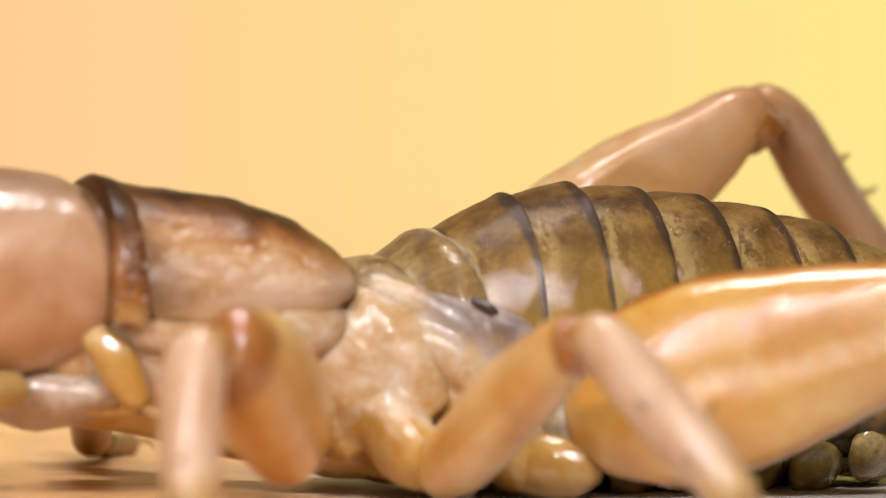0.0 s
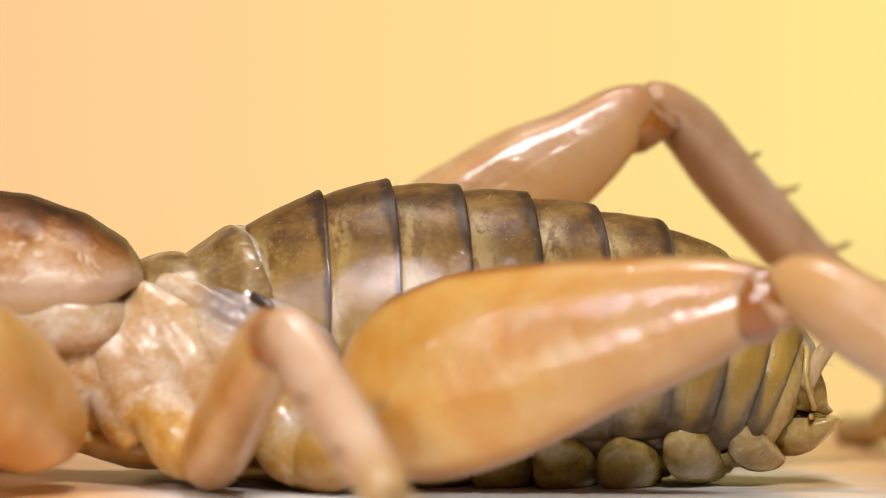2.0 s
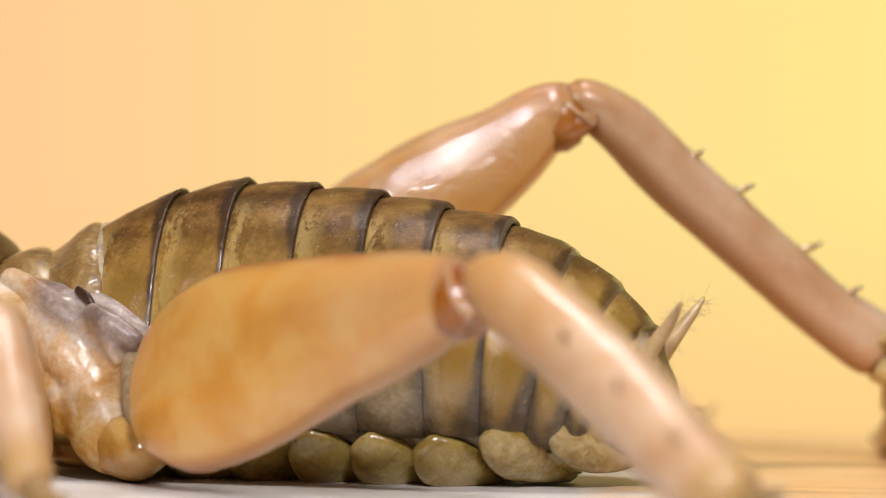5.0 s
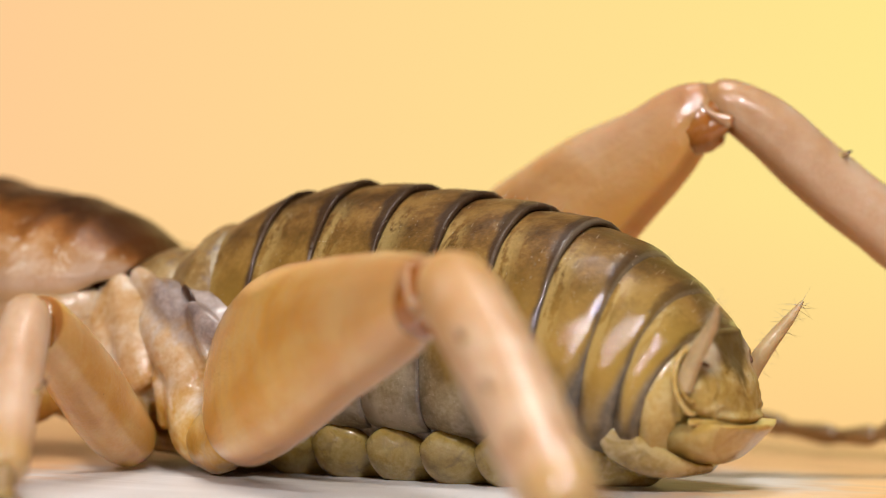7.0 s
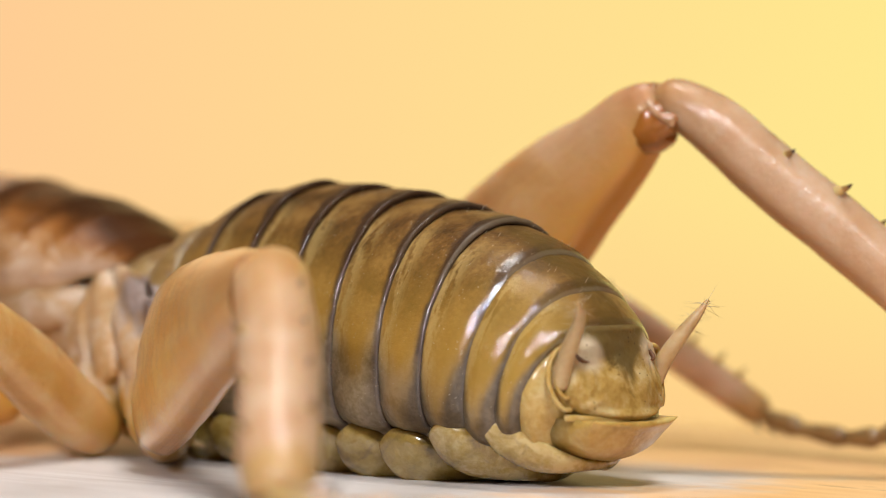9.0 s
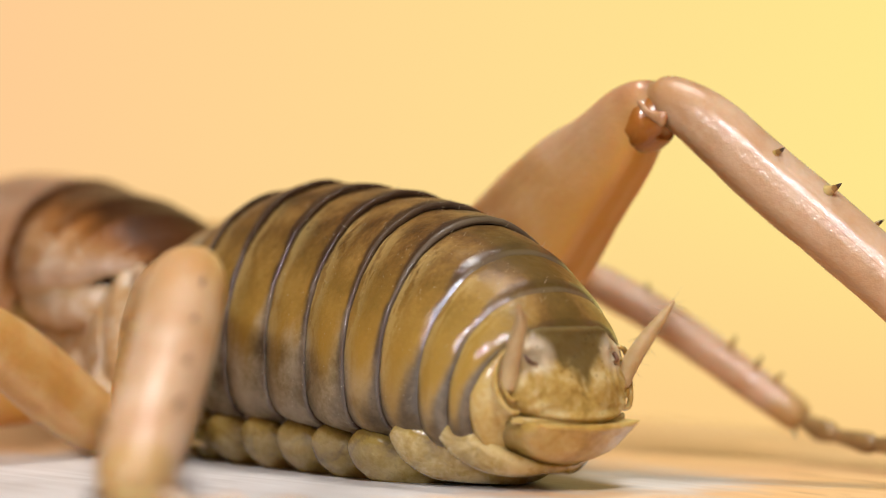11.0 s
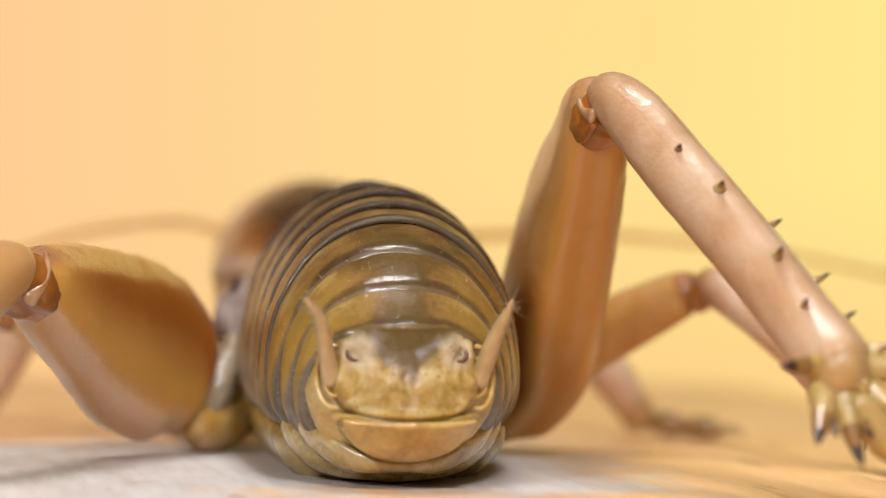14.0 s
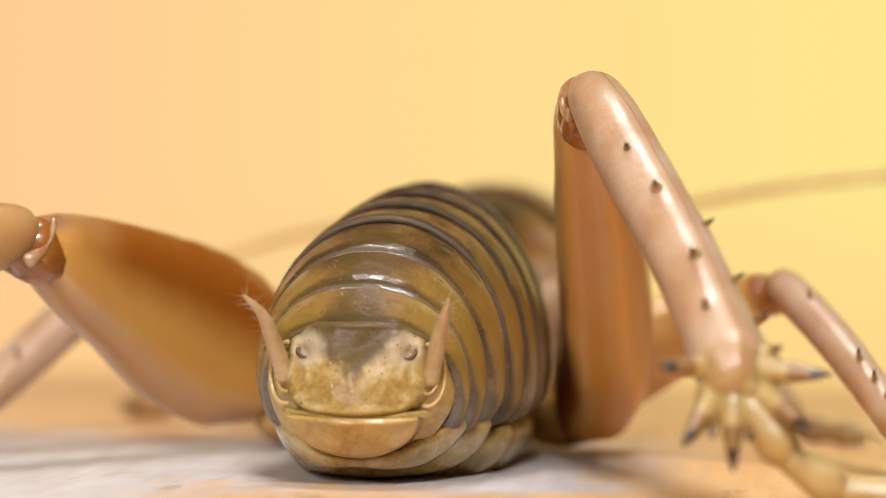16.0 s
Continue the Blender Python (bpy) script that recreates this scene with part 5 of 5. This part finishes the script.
# front legs
small_leg([(-22.4, -6.0, 2.6, 1.6, 1.4), (-23.5, -8.2, 3.5, 2.6, 1.8), (-25.4, -11.0, 5.2, 2.6, 1.8), (-27.2, -13.0, 6.3, 1.8, 1.4)], (-27.8, -13.4, 6.0), (-0.55, -0.6, 0.4), (-0.7, 0.6, 0), [(-28.2, -13.6, 6.5, 0.9, 0.9), (-28.9, -14.2, 5.8, 1.25, 1.2), (-29.4, -15.4, 3.2, 1.25, 1.15), (-29.6, -16.6, 0.9, 1.0, 1.0)],
          [((-29.6, -16.3, 3.0), (-30.4, -17.0, 2.6))], [(-29.7, -16.8, 0.8), (-31.4, -17.8, 0.6), (-33.0, -18.6, 0.5)], 1.2)
small_leg([(-22.4, 4.6, 2.6, 1.4, 1.3), (-23.4, 7.0, 3.4, 2.0, 1.6), (-24.4, 10.2, 5.0, 2.0, 1.6), (-25.0, 12.4, 6.2, 1.5, 1.3)], (-25.2, 12.9, 6.0), (-0.2, 0.8, 0.4), (-1, -0.1, 0), [(-25.3, 13.2, 6.5, 0.9, 0.9), (-25.4, 14.0, 5.8, 1.2, 1.15), (-24.9, 16.0, 3.2, 1.15, 1.1), (-24.4, 17.6, 0.9, 0.9, 0.9)],
          [((-25, 16.6, 3.4), (-25.2, 17.6, 3.2))], [(-24.3, 17.8, 0.8), (-23.0, 19.4, 0.6), (-21.6, 21.0, 0.5)], 1.2)


# ---- movement ----
def lifted(angle):
    """The turn of the left hind leg about its hip."""
    hip = spot(-11.8, -5.6, 2.0)
    return Matrix.Translation(hip) @ Matrix.Rotation(radians(angle), 4, Vector((-0.54, -0.84, 0))) @ Matrix.Translation(-hip)


def motions():
    walk(cricket, [(t, table_pose(a, x, y)) for t, a, x, y in TURN])
    walk(table, [(t, table_pose(a, x, y)) for t, a, x, y in TURN])
    base = spot(-37.5, 1.2, 8.6)
    walk(FEELER, [(t, Matrix.Translation(base) @ Matrix.Rotation(radians(a), 4, "X") @ Matrix.Translation(-base)) for t, a in ((0.0, 0.0), (15.0, 0.0), (15.3, 9.0), (16.0, 10.0))])
    for piece in LIFTED:
        walk(piece, [(t, lifted(a)) for t, a in ((0.0, 0.0), (15.1, 0.0), (15.4, 4.3), (16.0, 4.3))])


motions()
